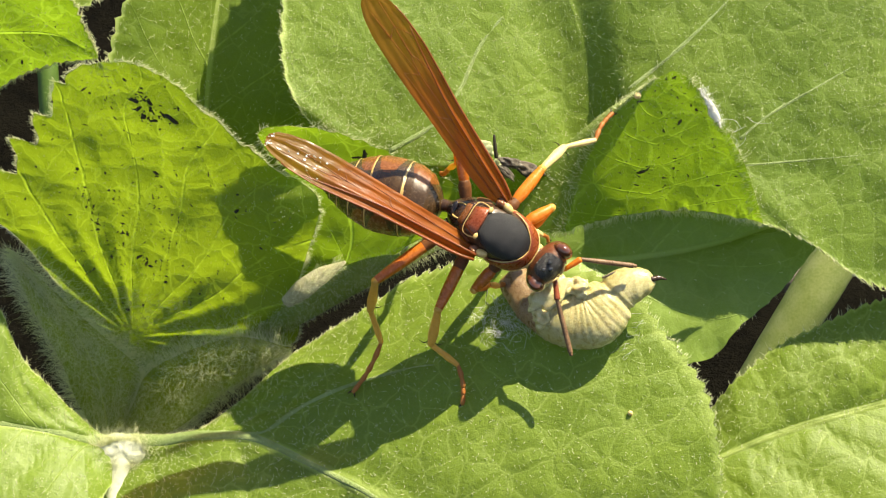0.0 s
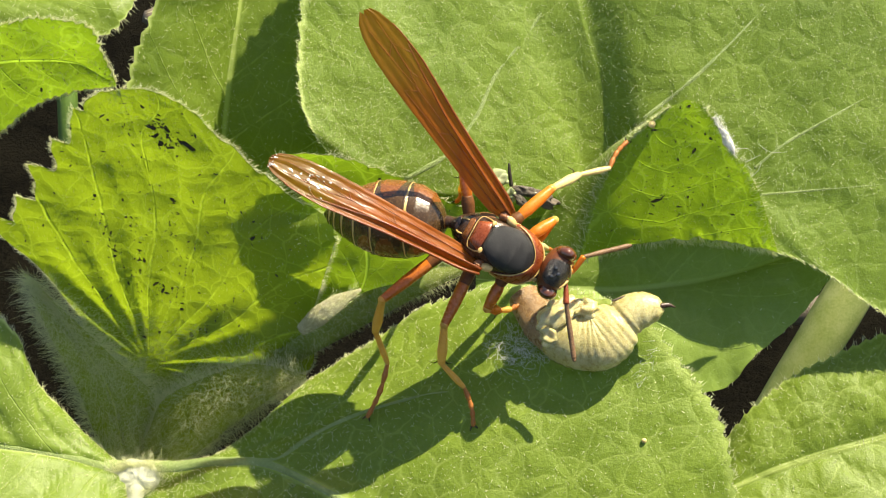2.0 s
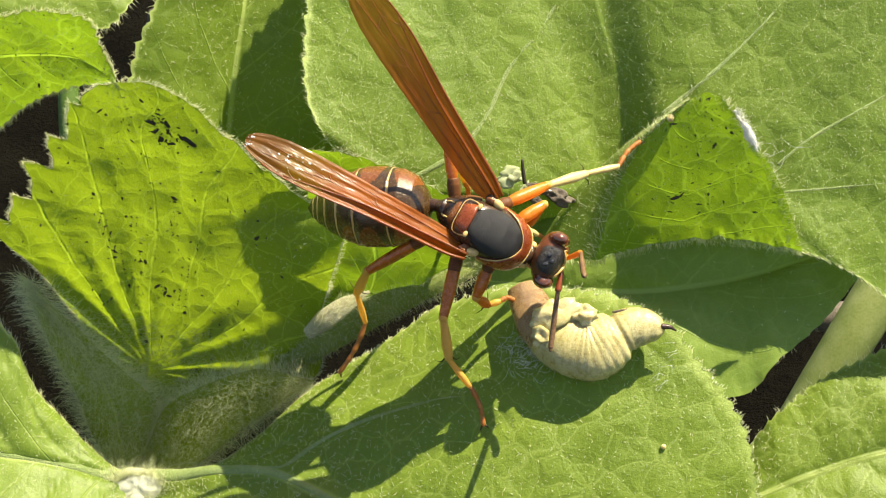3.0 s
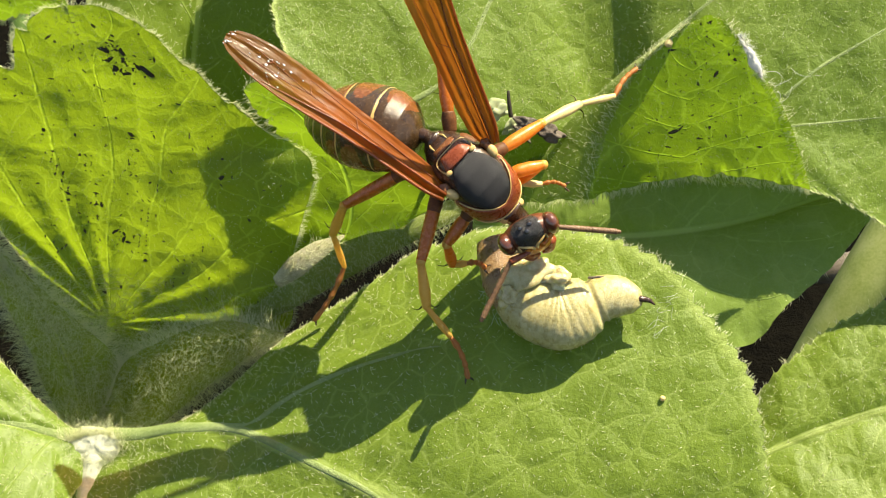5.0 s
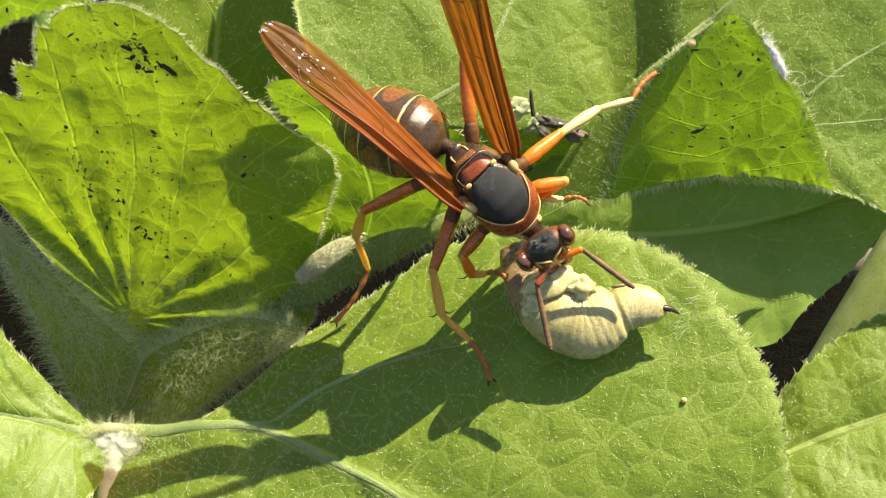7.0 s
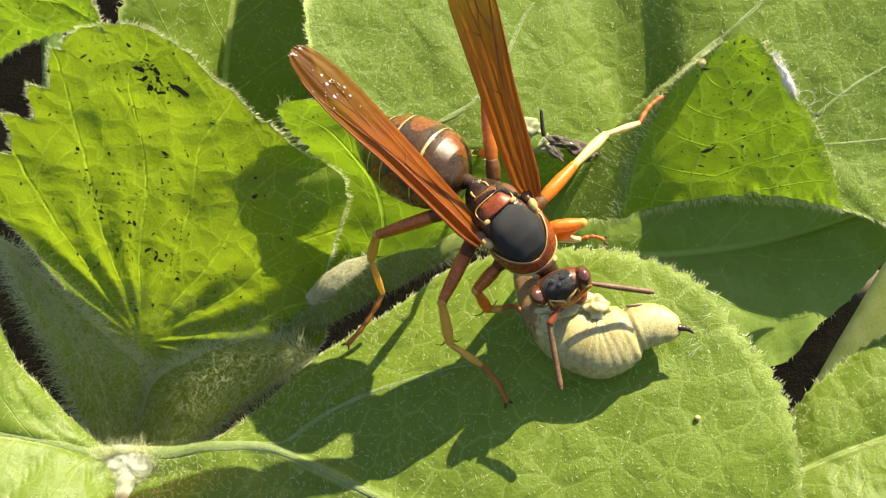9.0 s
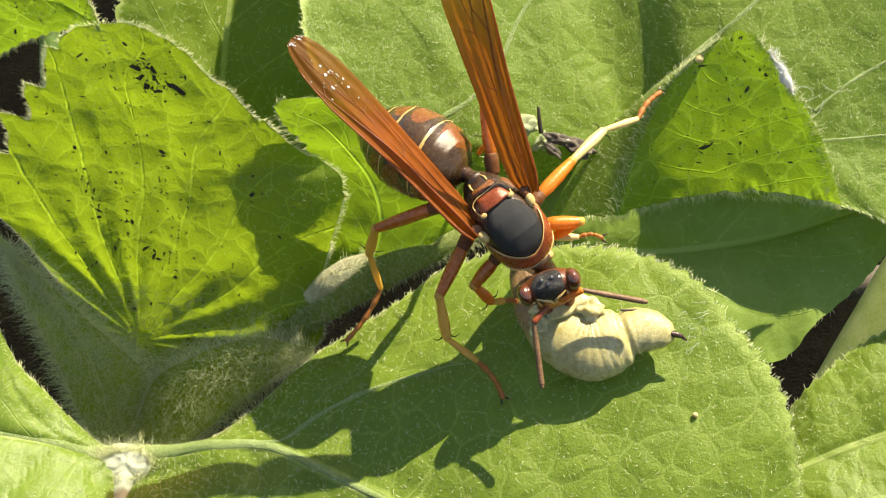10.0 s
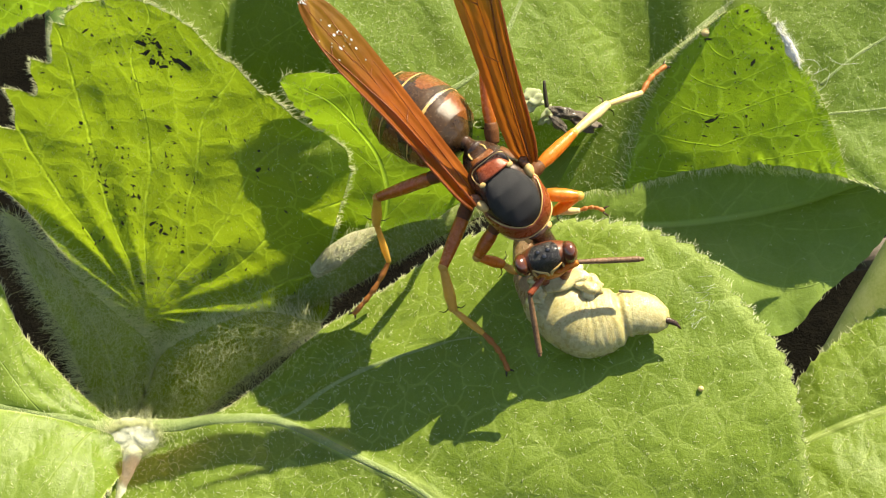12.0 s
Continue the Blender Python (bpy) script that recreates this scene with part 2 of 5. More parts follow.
DARKBROWN = plain("dark_brown_cuticle", (0.020, 0.010, 0.006), (0.066, 0.032, 0.015), rough=0.24, spec=0.5, coat=0.25, scale=1.5)
BAND = plain("yellow_band", (0.38, 0.25, 0.07), (0.56, 0.41, 0.15), rough=0.3, coat=0.25, scale=1.5)
CREAM = plain("cream_cuticle", (0.46, 0.28, 0.08), (0.62, 0.44, 0.17), rough=0.4, scale=1.5)
YELLOW = plain("yellow_cuticle", (0.66, 0.38, 0.06), (0.82, 0.54, 0.13), rough=0.36, coat=0.1, thin=0.42, thin_col=(0.95, 0.6, 0.08))
PALE = plain("pale_yellow_cuticle", (0.62, 0.46, 0.16), (0.76, 0.62, 0.30), rough=0.4, thin=0.15, thin_col=(0.8, 0.6, 0.2))
ORANGE = plain("orange_cuticle", (0.62, 0.19, 0.016), (0.80, 0.33, 0.04), rough=0.28, coat=0.35, thin=0.42, thin_col=(0.95, 0.34, 0.03))
AMBER = wing_material("amber_wing")
VEIN = plain("wing_vein", (0.16, 0.040, 0.007), (0.28, 0.08, 0.014), rough=0.3, coat=0.2, thin=0.3, thin_col=(0.7, 0.2, 0.03))
EYE = plain("compound_eye", (0.060, 0.018, 0.008), (0.12, 0.038, 0.016), rough=0.14, coat=1.0, bump=0.05)
OCELLUS = plain("ocellus", (0.008, 0.008, 0.01), (0.02, 0.02, 0.025), rough=0.08, coat=1.0, bump=0.0)
TAWNY = plain("tawny_foot", (0.34, 0.12, 0.025), (0.52, 0.21, 0.05), rough=0.4, thin=0.3, thin_col=(0.8, 0.35, 0.06), scale=2.0)
LEG_RUST = plain("rust_orange_cuticle", (0.36, 0.085, 0.010), (0.60, 0.19, 0.025), rough=0.26, coat=0.4, thin=0.25, thin_col=(0.9, 0.30, 0.03), scale=1.4)
OLIVE = plain("olive_brown_cuticle", (0.030, 0.016, 0.006), (0.085, 0.045, 0.014), rough=0.24, spec=0.5, coat=0.4, scale=1.5)
LEG_ROOT = plain("dark_leg_root", (0.060, 0.022, 0.008), (0.17, 0.065, 0.020), rough=0.5, spec=0.25, scale=2.0)
HORN = plain("antenna_brown", (0.07, 0.034, 0.014), (0.22, 0.12, 0.055), rough=0.5, scale=2.0)
LARVA = plain("larva_skin", (0.33, 0.275, 0.085), (0.53, 0.475, 0.235), rough=0.28, sub=0.25, bump=0.5, depth=0.00012, scale=0.9, coat=0.3)
FLESH = plain("larva_flesh", (0.15, 0.082, 0.034), (0.35, 0.22, 0.10), rough=0.28, sub=0.3, coat=0.3, bump=0.6, depth=0.0002)
PULP = plain("wet_pulp", (0.42, 0.35, 0.12), (0.62, 0.56, 0.29), rough=0.14, coat=0.9, sub=0.3, bump=0.6, depth=0.0002)
GREYSHELL = plain("grey_beetle_shell", (0.035, 0.028, 0.02), (0.26, 0.22, 0.16), rough=0.32, coat=0.3, bump=0.9, depth=0.0002, thin=0.2, scale=1.4)
CHAFF = plain("pale_chaff", (0.30, 0.36, 0.16), (0.52, 0.56, 0.34), rough=0.6, thin=0.3)


# ---- building blocks (millimetres in the slanted frame) ----
def place(p):
    return TILT @ (Vector(p) * MM)


def link(name, verts, faces, material, parent=None, label="", still=True, smooth_faces=True, slots=None, uvs=None):
    """One mesh object; still ones are given in the slanted frame, parts of moving things in their own."""
    me = bpy.data.meshes.new(name)
    vs = [place(p) for p in verts] if still else [Vector(p) * MM for p in verts]
    me.from_pydata([tuple(p) for p in vs], [], faces)
    for mm in material if isinstance(material, (list, tuple)) else [material]:
        me.materials.append(mm)
    if slots is not None:
        me.polygons.foreach_set("material_index", slots)
    if smooth_faces:
        me.polygons.foreach_set("use_smooth", [True] * len(me.polygons))
    if uvs is not None:
        lay = me.uv_layers.new(name="UVMap")
        idx = [i for poly in me.polygons for i in poly.vertices]
        lay.data.foreach_set("uv", [c for i in idx for c in uvs[i]])
    me.update()
    ob = new(name, me)
    if parent:
        ob.parent = parent
    if label:
        tagged(ob, label)
    return ob


def spline(pts, count):
    """Points evenly spaced along a smooth curve through pts."""
    p = np.array(pts, float)
    p = np.vstack([2 * p[0] - p[1], p, 2 * p[-1] - p[-2]])
    out = []
    for i in range(1, len(p) - 2):
        for k in range(24):
            t = k / 24
            a, b, c, d = p[i - 1], p[i], p[i + 1], p[i + 2]
            out.append(0.5 * (2 * b + (c - a) * t + (2 * a - 5 * b + 4 * c - d) * t * t + (3 * b - a - 3 * c + d) * t ** 3))
    out.append(p[-2])
    q = np.array(out)
    run = np.r_[0, np.cumsum(np.linalg.norm(np.diff(q, axis=0), axis=1))]
    s = np.linspace(0, run[-1], count)
    return np.stack([np.interp(s, run, q[:, k]) for k in range(q.shape[1])], 1)


def tube(pts, radii, seg=10, flat=1.0, count=0, up=(0, 0, 1), data=None):
    """A tapering tube with closed ends: verts and faces, added to data."""
    vs, fs = data if data else ([], [])
    q = spline(pts, count) if count else np.array(pts, float)
    r = np.interp(np.linspace(0, 1, len(q)), np.linspace(0, 1, len(radii)), radii)
    tan = np.gradient(q, axis=0)
    tan /= np.linalg.norm(tan, axis=1)[:, None] + 1e-9
    ref = np.array(up, float)
    if abs(tan[0] @ ref) > 0.9:
        ref = np.array((1.0, 0, 0)) if abs(tan[0][0]) < 0.9 else np.array((0, 1.0, 0))
    base = len(vs)
    for i in range(len(q)):
        side = np.cross(tan[i], ref)
        side /= np.linalg.norm(side) + 1e-9
        ref = np.cross(side, tan[i])
        for k in range(seg):
            a = 2 * math.pi * k / seg
            vs.append(tuple(q[i] + r[i] * (math.cos(a) * side + flat * math.sin(a) * ref)))
    for i in range(len(q) - 1):
        for k in range(seg):
            a, b = base + i * seg + k, base + i * seg + (k + 1) % seg
            fs.append((a, b, b + seg, a + seg))
    for end, i, turn in ((0, 0, -1), (1, len(q) - 1, 1)):
        vs.append(tuple(q[i] + tan[i] * r[i] * 0.5 * turn))
        c = len(vs) - 1
        for k in range(seg):
            a, b = base + i * seg + k, base + i * seg + (k + 1) % seg
            fs.append((b, a, c) if end == 0 else (a, b, c))
    return vs, fs


def blob(centre, size, nu=20, nv=12, turn=None, lump=0.0, seed=0, data=None):
    """A rounded body: verts and faces."""
    vs, fs = data if data else ([], [])
    base = len(vs)
    rot = turn.to_3x3() if turn else Matrix.Identity(3)
    for j in range(nv + 1):
        b = math.pi * j / nv
        for i in range(nu):
            a = 2 * math.pi * i / nu
            d = Vector((math.sin(b) * math.cos(a), math.sin(b) * math.sin(a), math.cos(b)))
            k = 1 + lump * noise.noise(d * 1.7 + Vector((seed * 3.1, seed, 0))) if lump else 1
            vs.append(tuple(Vector(centre) + rot @ Vector((d.x * size[0] * k, d.y * size[1] * k, d.z * size[2] * k))))
    for j in range(nv):
        for i in range(nu):
            a, b = base + j * nu + i, base + j * nu + (i + 1) % nu
            fs.append((a, a + nu, b + nu, b))
    return vs, fs


def grid_faces(nu, nv, base=0):
    return [(base + i * (nv + 1) + j, base + (i + 1) * (nv + 1) + j, base + (i + 1) * (nv + 1) + j + 1, base + i * (nv + 1) + j + 1) for i in range(nu) for j in range(nv)]


def hair_mesh(name, roots, ways, lengths, width, parent, label="", material=None, bend=0.35, rng=None):
    """Many fine tapering hairs in one mesh of kind stuff."""
    rng = rng or random.Random(1)
    vs, fs = [], []
    for p, w, ln in zip(roots, ways, lengths):
        w = Vector(w).normalized()
        side = w.orthogonal().normalized()
        up = w.cross(side)
        curl = (side * rng.uniform(-1, 1) + up * rng.uniform(-1, 1)) * bend * ln
        p = Vector(p)
        b = len(vs)
        for k, (f, r) in enumerate(((0.0, 1.0), (0.5, 0.75), (1.0, 0.0))):
            c = p + w * ln * f + curl * f * f
            if k == 2:
                vs.append(tuple(c))
            else:
                for a in (0, 2.094, 4.189):
                    vs.append(tuple(c + (side * math.cos(a) + up * math.sin(a)) * width * r))
        for k in range(3):
            k2 = (k + 1) % 3
            fs.append((b + k, b + k2, b + 3 + k2, b + 3 + k))
            fs.append((b + 3 + k, b + 3 + k2, b + 6))
    return tagged(link(name, vs, fs, material or HAIR, parent, label), kind="stuff")


class Sheet:
    """A leaf blade as a grid of points, with ways to pick places on it."""

    def __init__(self, grid):
        self.g = grid
        du = np.gradient(grid, axis=0)
        dv = np.gradient(grid, axis=1)
        n = np.cross(du, dv)
        n /= np.linalg.norm(n, axis=2)[..., None] + 1e-9
        n[n[..., 2] < 0] *= -1
        self.n = n

    def pick(self, u, v):
        x, y = u * (self.g.shape[0] - 1), v * (self.g.shape[1] - 1)
        i, j = min(int(x), self.g.shape[0] - 2), min(int(y), self.g.shape[1] - 2)
        x, y, g = x - i, y - j, self.g
        return (g[i, j] * (1 - x) + g[i + 1, j] * x) * (1 - y) + (g[i, j + 1] * (1 - x) + g[i + 1, j + 1] * x) * y, self.n[i, j]

    def near(self, x, y):
        d = (self.g[..., 0] - x) ** 2 + (self.g[..., 1] - y) ** 2
        k = np.unravel_index(np.argmin(d), d.shape)
        return self.g[k], self.n[k]


SHEETS = {}


def leaf(name, rails, material, label, nu=220, half=14, camber=(1.2, 1.2), ribs=6.0, lean=0.35, quilt=0.35, teeth=26, bite=0.55,
         fringe=500, fur=900, fur_len=0.42, fringe_len=0.7, seed=1, category="leaf", curl=0.0, rib=0.12, tooth_from=0.0, fan=None, midrib=None, hair=0.017, veined=True, sides=(1.0, 1.0), hook=0.0):
    """A leaf from its two margins and midrib: cambered blade, quilted between side veins, toothed and hairy margin."""
    rng = random.Random(seed)
    up, mid, low = (spline(rails[k], nu + 1) for k in ("up", "mid", "low"))
    grid = np.zeros((nu + 1, 2 * half + 1, 3))
    uvs = []
    for i in range(nu + 1):
        s = i / nu
        t = mid[min(i + 1, nu)] - mid[max(i - 1, 0)]
        for j in range(2 * half + 1):
            w = j / half - 1
            a = abs(w) ** 1.35
            e = up[i] if w < 0 else low[i]
            nrm = np.cross(t, e - mid[i])
            ln = np.linalg.norm(nrm)
            nrm = nrm / ln if ln > 1e-6 else np.array((0, 0, 1.0))
            if nrm[2] < 0:
                nrm = -nrm
            ends = min(1.0, 6 * s, 6 * (1 - s))
            ph = ribs * (s - lean * a) + (0.25 if w < 0 else 0.0)
            q = 0.5 - abs((ph % 1.0) - 0.5)
            lift = camber[0 if w < 0 else 1] * 4 * a * (1 - a * 0.72) * ends
            lift += quilt * (1 - (1 - 2 * q) ** 6) * min(1, 8 * a) * (1 - 0.5 * a) * ends * min(1.0, np.linalg.norm(e - mid[i]) / 9.0) * (veined or w < 0)
            lift += rib * math.exp(-(a * np.linalg.norm(e - mid[i]) / (0.5 + 0.9 * rib)) ** 2) * (1 - 0.75 * s)
            lift += curl * a ** 3 * math.sin(s * 23 + seed + (1.7 if w < 0 else 0)) * ends
            p = mid[i] + (e - mid[i]) * a + nrm * lift
            p = p + nrm * 0.22 * noise.noise(Vector(p) * 0.35 + Vector((seed, 0, 0)))
            if a > 0.86:
                k = teeth * s + 0.35 * noise.noise(Vector((s * 31, seed, w)))
                f = k % 1.0
                tooth = (f if f < 0.72 else (1 - f) / 0.28 * 0.72) * bite * (0.7 + 0.6 * abs(noise.noise(Vector((math.floor(k) * 1.3, seed, 5)))))
                out = (e - mid[i]) / (np.linalg.norm(e - mid[i]) + 1e-6)
                tooth *= sides[0 if w < 0 else 1]
                p = p + (out + hook * t / (np.linalg.norm(t) + 1e-6)) * tooth * (a - 0.86) / 0.14 * ends * min(1.0, max(0.0, (s - tooth_from) / 0.1 + (tooth_from == 0.0)))
            grid[i, j] = p
            if fan:
                dx, dy = p[0] - fan[0], p[1] - fan[1]
                r = math.hypot(dx, dy)
                fold = math.atan2(dx, dy) * fan[2] + 0.10 * math.sin(r * 0.4 + 3 * w)
                p = p - nrm * 0.42 * math.exp(-((r - 8.0) / 7.5) ** 2) * (abs(math.cos(math.pi * fold)) ** 3 - 0.4) * min(1.0, r / 4.0)
                grid[i, j] = p
                uvs.append((fold + 0.5, max(0.04, min(1.0, r / fan[3]))))
            else:
                uvs.append((ph + 0.5, a) if veined else (ph + 0.5 if w < 0 else 0.5, max(a, 0.06)))
    sh = Sheet(grid)
    SHEETS[name] = sh
    root = new(name)
    root.location = place(mid[0])
    root.rotation_mode = "QUATERNION"
    tagged(root, label, category)
    inv = Matrix.Translation(-root.location)
    blade = link("blade", grid.reshape(-1, 3), grid_faces(nu, 2 * half), material, uvs=uvs)
    parts = [blade]
    if fringe:
        rt, wy, ln = [], [], []
        for _ in range(fringe):
            u, e = rng.random(), rng.choice((0.0, 1.0))
            j = 0 if e == 0 else 2 * half
            i = int(u * nu)
            p, n = grid[i, j], sh.n[i, j]
            o = grid[i, j] - grid[i, j + (2 if e == 0 else -2)]
            o = o / (np.linalg.norm(o) + 1e-6)
            rt.append(p)
            wy.append(o + n * rng.uniform(-0.4, 0.7) + np.array([rng.uniform(-0.5, 0.5) for _ in range(3)]))
            ln.append(fringe_len * rng.uniform(0.35, 1.1))
        parts.append(hair_mesh("margin_hairs", rt, wy, ln, 0.017, None, "fine white hairs along the margin", rng=rng))
    if fur:
        rt, wy, ln = [], [], []
        for _ in range(fur):
            w = rng.uniform(-1, 1)
            if not veined and name != "bud_leaf" and w > 0 and rng.random() < 0.75:
                w = -w
            p, n = sh.pick(rng.random(), 0.5 + 0.5 * math.copysign(abs(w) ** 0.74, w))
            rt.append(p)
            wy.append(n * (0.45 if fur_len < 0.6 else 1.0) + np.array([rng.uniform(-0.9, 0.9) for _ in range(3)]))
            ln.append(fur_len * rng.uniform(0.3, 1.0))
        parts.append(hair_mesh("surface_hairs", rt, wy, ln, hair, None, "short pale hairs on the blade", bend=0.35 if fur_len < 0.6 else 0.9, rng=rng))
    if midrib:
        k = int(nu * midrib[1])
        pts = [grid[i, half] - np.array((0, 0, midrib[0] * 0.8 * (1.3 - i / k))) for i in range(1, k, 3)]
        parts.append(link("midrib", *tube(pts, [midrib[0] * 1.5, midrib[0], midrib[0] * 0.7, midrib[0] * 0.3], 12, count=60), MIDRIB, None, "thick pale midrib"))
    for o in parts:
        o.parent = root
        o.matrix_parent_inverse = inv
    return root



# ---- ground ----
def ground():
    n, size = 60, 9000.0
    vs, uv = [], []
    for i in range(n + 1):
        for j in range(n + 1):
            a, b = i / n * 2 - 1, j / n * 2 - 1
            x, y = math.copysign(abs(a) ** 5, a) * size, math.copysign(abs(b) ** 5, b) * size
            r = min(1.0, 60 / (1 + math.hypot(x, y) * 0.1))
            z = 3.0 * noise.noise(Vector((x * 0.05, y * 0.05, 0))) * r + 1.2 * noise.noise(Vector((x * 0.2, y * 0.2, 3))) * r
            vs.append((x * MM, y * MM, (z - 2) * MM))
    me = bpy.data.meshes.new("ground")
    me.from_pydata(vs, [], grid_faces(n, n))
    me.materials.append(SOIL_SHADED)
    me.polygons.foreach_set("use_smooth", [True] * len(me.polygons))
    tagged(new("ground", me), "dark bare soil under the plants, deep shade put into its colour", "soil", kind="structure")


def twig(pts, radii, label, material, name="twig", category="twig"):
    vs, fs = tube(pts, radii, 10, count=24)
    return tagged(link(name, vs, fs, material), label, category)


# ---- leaves ----
MAIN = dict(
    up=[(-23.5, -17.3, -2), (-18.6, -16.8, -1.5), (-15.8, -15.4, -1.5), (-12.6, -12.0, -1.7), (-9.6, -9.9, -1.6), (-5.9, -7.5, -1), (-1.8, -4.8, 0), (3.3, -3.3, 2.5), (8.6, -3.3, 5), (14.3, -5.0, 7), (17.2, -8.5, 8), (19.8, -12.1, 9.5), (20.7, -15.8, 10), (21.0, -20.8, 10), (20.0, -28.2, 10), (17, -36.8, 9)],
    mid=[(-25.2, -18, -1), (-21.2, -17.7, 0.6), (-17.8, -17.1, 2), (-14.1, -17, 3.4), (-8.6, -19, 6.2), (-4.1, -20.9, 8.6), (0.5, -24.3, 10.5), (7.5, -31.1, 10.5), (17, -36.8, 9)],
    low=[(-25.9, -19.3, -1), (-26.6, -23.6, 2.2), (-20.5, -30.4, 7), (-1.9, -39, 9), (17, -36.8, 9)],
)
BACK = dict(
    up=[(-7.7, 5.9, -1.3), (-9.5, 7.8, -1.2), (-11.1, 10, -0.6), (-12.1, 12.4, -1), (-12.4, 15.4, -1.5), (-12.2, 20, -2.3), (-11.8, 27, -3.1), (-9, 36, -4.3), (2, 45, -5), (21, 49, -5.5), (38, 38, -4.3), (43.6, 7.2, -0.1)],
    mid=[(-6.3, 5.2, -1.7), (2.1, 4.9, -2.7), (9.5, 4.9, -4.2), (12.5, 4.9, -5.6), (15.2, 4.9, -5.2), (17.4, 5.0, -2.6), (24.5, 5.1, -1.5), (35.3, 5.6, -0.4), (43.6, 7.2, -0.1)],
    low=[(-5.4, 4.3, -3.6), (2.2, 2.8, -7.3), (12.2, 2.4, -9.2), (21.2, 1.4, -4), (25.4, 0.6, -1.2), (28.5, -0.3, -0.8), (31.1, -1.7, -0.5), (35.3, -4.5, -0.6), (39, -4.8, -0.4), (43, -1.2, 0.4), (43.6, 7.2, -0.1)],
)
DEEP = dict(
    up=[(2.2, 0.4, -7), (14.6, 6.3, -9), (28.5, 6.6, -10), (36.8, 2.6, -9)],
    mid=[(2.2, -2.1, -6.7), (14.3, -3, -7), (25.1, -1.4, -7.5), (36.8, 2.6, -9)],
    low=[(2.2, -5, -6.5), (11.8, -11.2, -6), (21.9, -11.7, -5.2), (25.5, -8.8, -4.6), (29.6, -5.4, -5.4), (36.8, 2.6, -9)],
)
RIGHT = dict(
    up=[(21.2, -19.2, -4.6), (24.1, -15.2, -4.6), (28.3, -11.2, -4.6), (32.2, -9.1, -4.6), (36.4, -7.1, -4.6), (45.2, -5, -5), (52.4, -11.6, -5)],
    mid=[(20.2, -20.6, -1.5), (27.6, -17.4, -1.5), (35.6, -15.1, -1.8), (52.4, -11.6, -5)],
    low=[(20.7, -24.8, 1), (31.3, -29.2, 2), (45.4, -22.6, 1), (52.4, -11.6, -5)],
)
YOUNG = dict(
    up=[(-27.9, -16.9, -9), (-29.1, -13.8, -9.4), (-30.1, -9.8, -8.6), (-31.4, -5.4, -6.2), (-33.8, -1.1, -2.8), (-35.8, 1.4, -0.3), (-33, 4.6, 2.6), (-30.6, 7.2, 4.9), (-28.7, 9.8, 7.4), (-27.3, 11.7, 9.3), (-25, 12.5, 10.2)],
    mid=[(-26.6, -16.9, -9), (-26.7, -11.3, -9.6), (-25.8, -6.8, -7.2), (-24.6, -3, -4), (-23.6, 2.6, 0.7), (-24, 7.7, 5.4), (-25, 12.3, 9.9)],
    low=[(-25, -16.8, -9), (-23.6, -13.7, -9), (-20.2, -11.3, -8.2), (-16.3, -9.7, -7.4), (-11.9, -9.5, -6.6), (-11.5, -4.9, -4.2), (-9.9, -0.2, 0.3), (-9.5, 2.4, 1.5), (-11.4, 3.9, 1.4), (-14.7, 6.1, 3.4), (-17.5, 8.7, 6), (-20.3, 11.2, 8.3), (-22.6, 12.3, 9.7), (-25, 12.5, 10.2)],
)
BASE = dict(
    up=[(-28.6, -18.4, -8.5), (-30.0, -14.8, -6.4), (-31.3, -10.3, -4), (-32.8, -6.4, -1.6), (-34.4, -1.6, 1.2)],
    mid=[(-28.2, -18.6, -8.7), (-28.2, -14.9, -6.2), (-28.8, -11, -4.2), (-30.8, -7.0, -1.9), (-34.2, -1.7, 1.2)],
    low=[(-27.7, -18.6, -8.7), (-26.1, -14.9, -7.2), (-25.2, -11.9, -6), (-28.2, -8.4, -3.4), (-34, -1.8, 1.2)],
)
CRESC = dict(
    up=[(-27.9, -18.5, -8.7), (-25.6, -14.9, -7.2), (-24.2, -12.2, -5.8), (-20.5, -10.3, -5.2), (-16.4, -9.2, -4.8), (-12.1, -10.1, -4.2)],
    mid=[(-27.2, -18.7, -8.8), (-23.8, -15.9, -7), (-20.6, -13.6, -5.8), (-16.5, -11.4, -4.9), (-12.1, -10.3, -4.4)],
    low=[(-26.5, -18.8, -9), (-22.2, -16.9, -8.2), (-17.8, -13.6, -7.2), (-14.3, -11.2, -5.6), (-12.1, -10.5, -4.6)],
)
SMALL = dict(
    up=[(-11.6, -6.2, -7.6), (-11.5, -3.5, -5.8), (-10.9, 0.2, -3.1), (-11.8, 4.6, 0.6), (-13.4, 6.3, 2.4), (-14, 7.3, 3.4)],
    mid=[(-11.1, -6.8, -8.1), (-7.4, -2.7, -5.2), (-7.3, 1.6, -2.1), (-10, 5.6, 1.6), (-12.3, 6.8, 2.9), (-14, 7.4, 3.6)],
    low=[(-10.4, -6.6, -8), (-7.7, -4.9, -6.7), (-4.8, -3.1, -5.4), (-0.1, -0.1, -3.3), (2, 2.8, -1.2), (-1.5, 4.7, 0.2), (-5.9, 6.7, 2.2), (-9.4, 7.7, 3.6), (-11.8, 7.9, 4), (-13.4, 7.8, 3.9), (-14, 7.5, 3.6)],
)
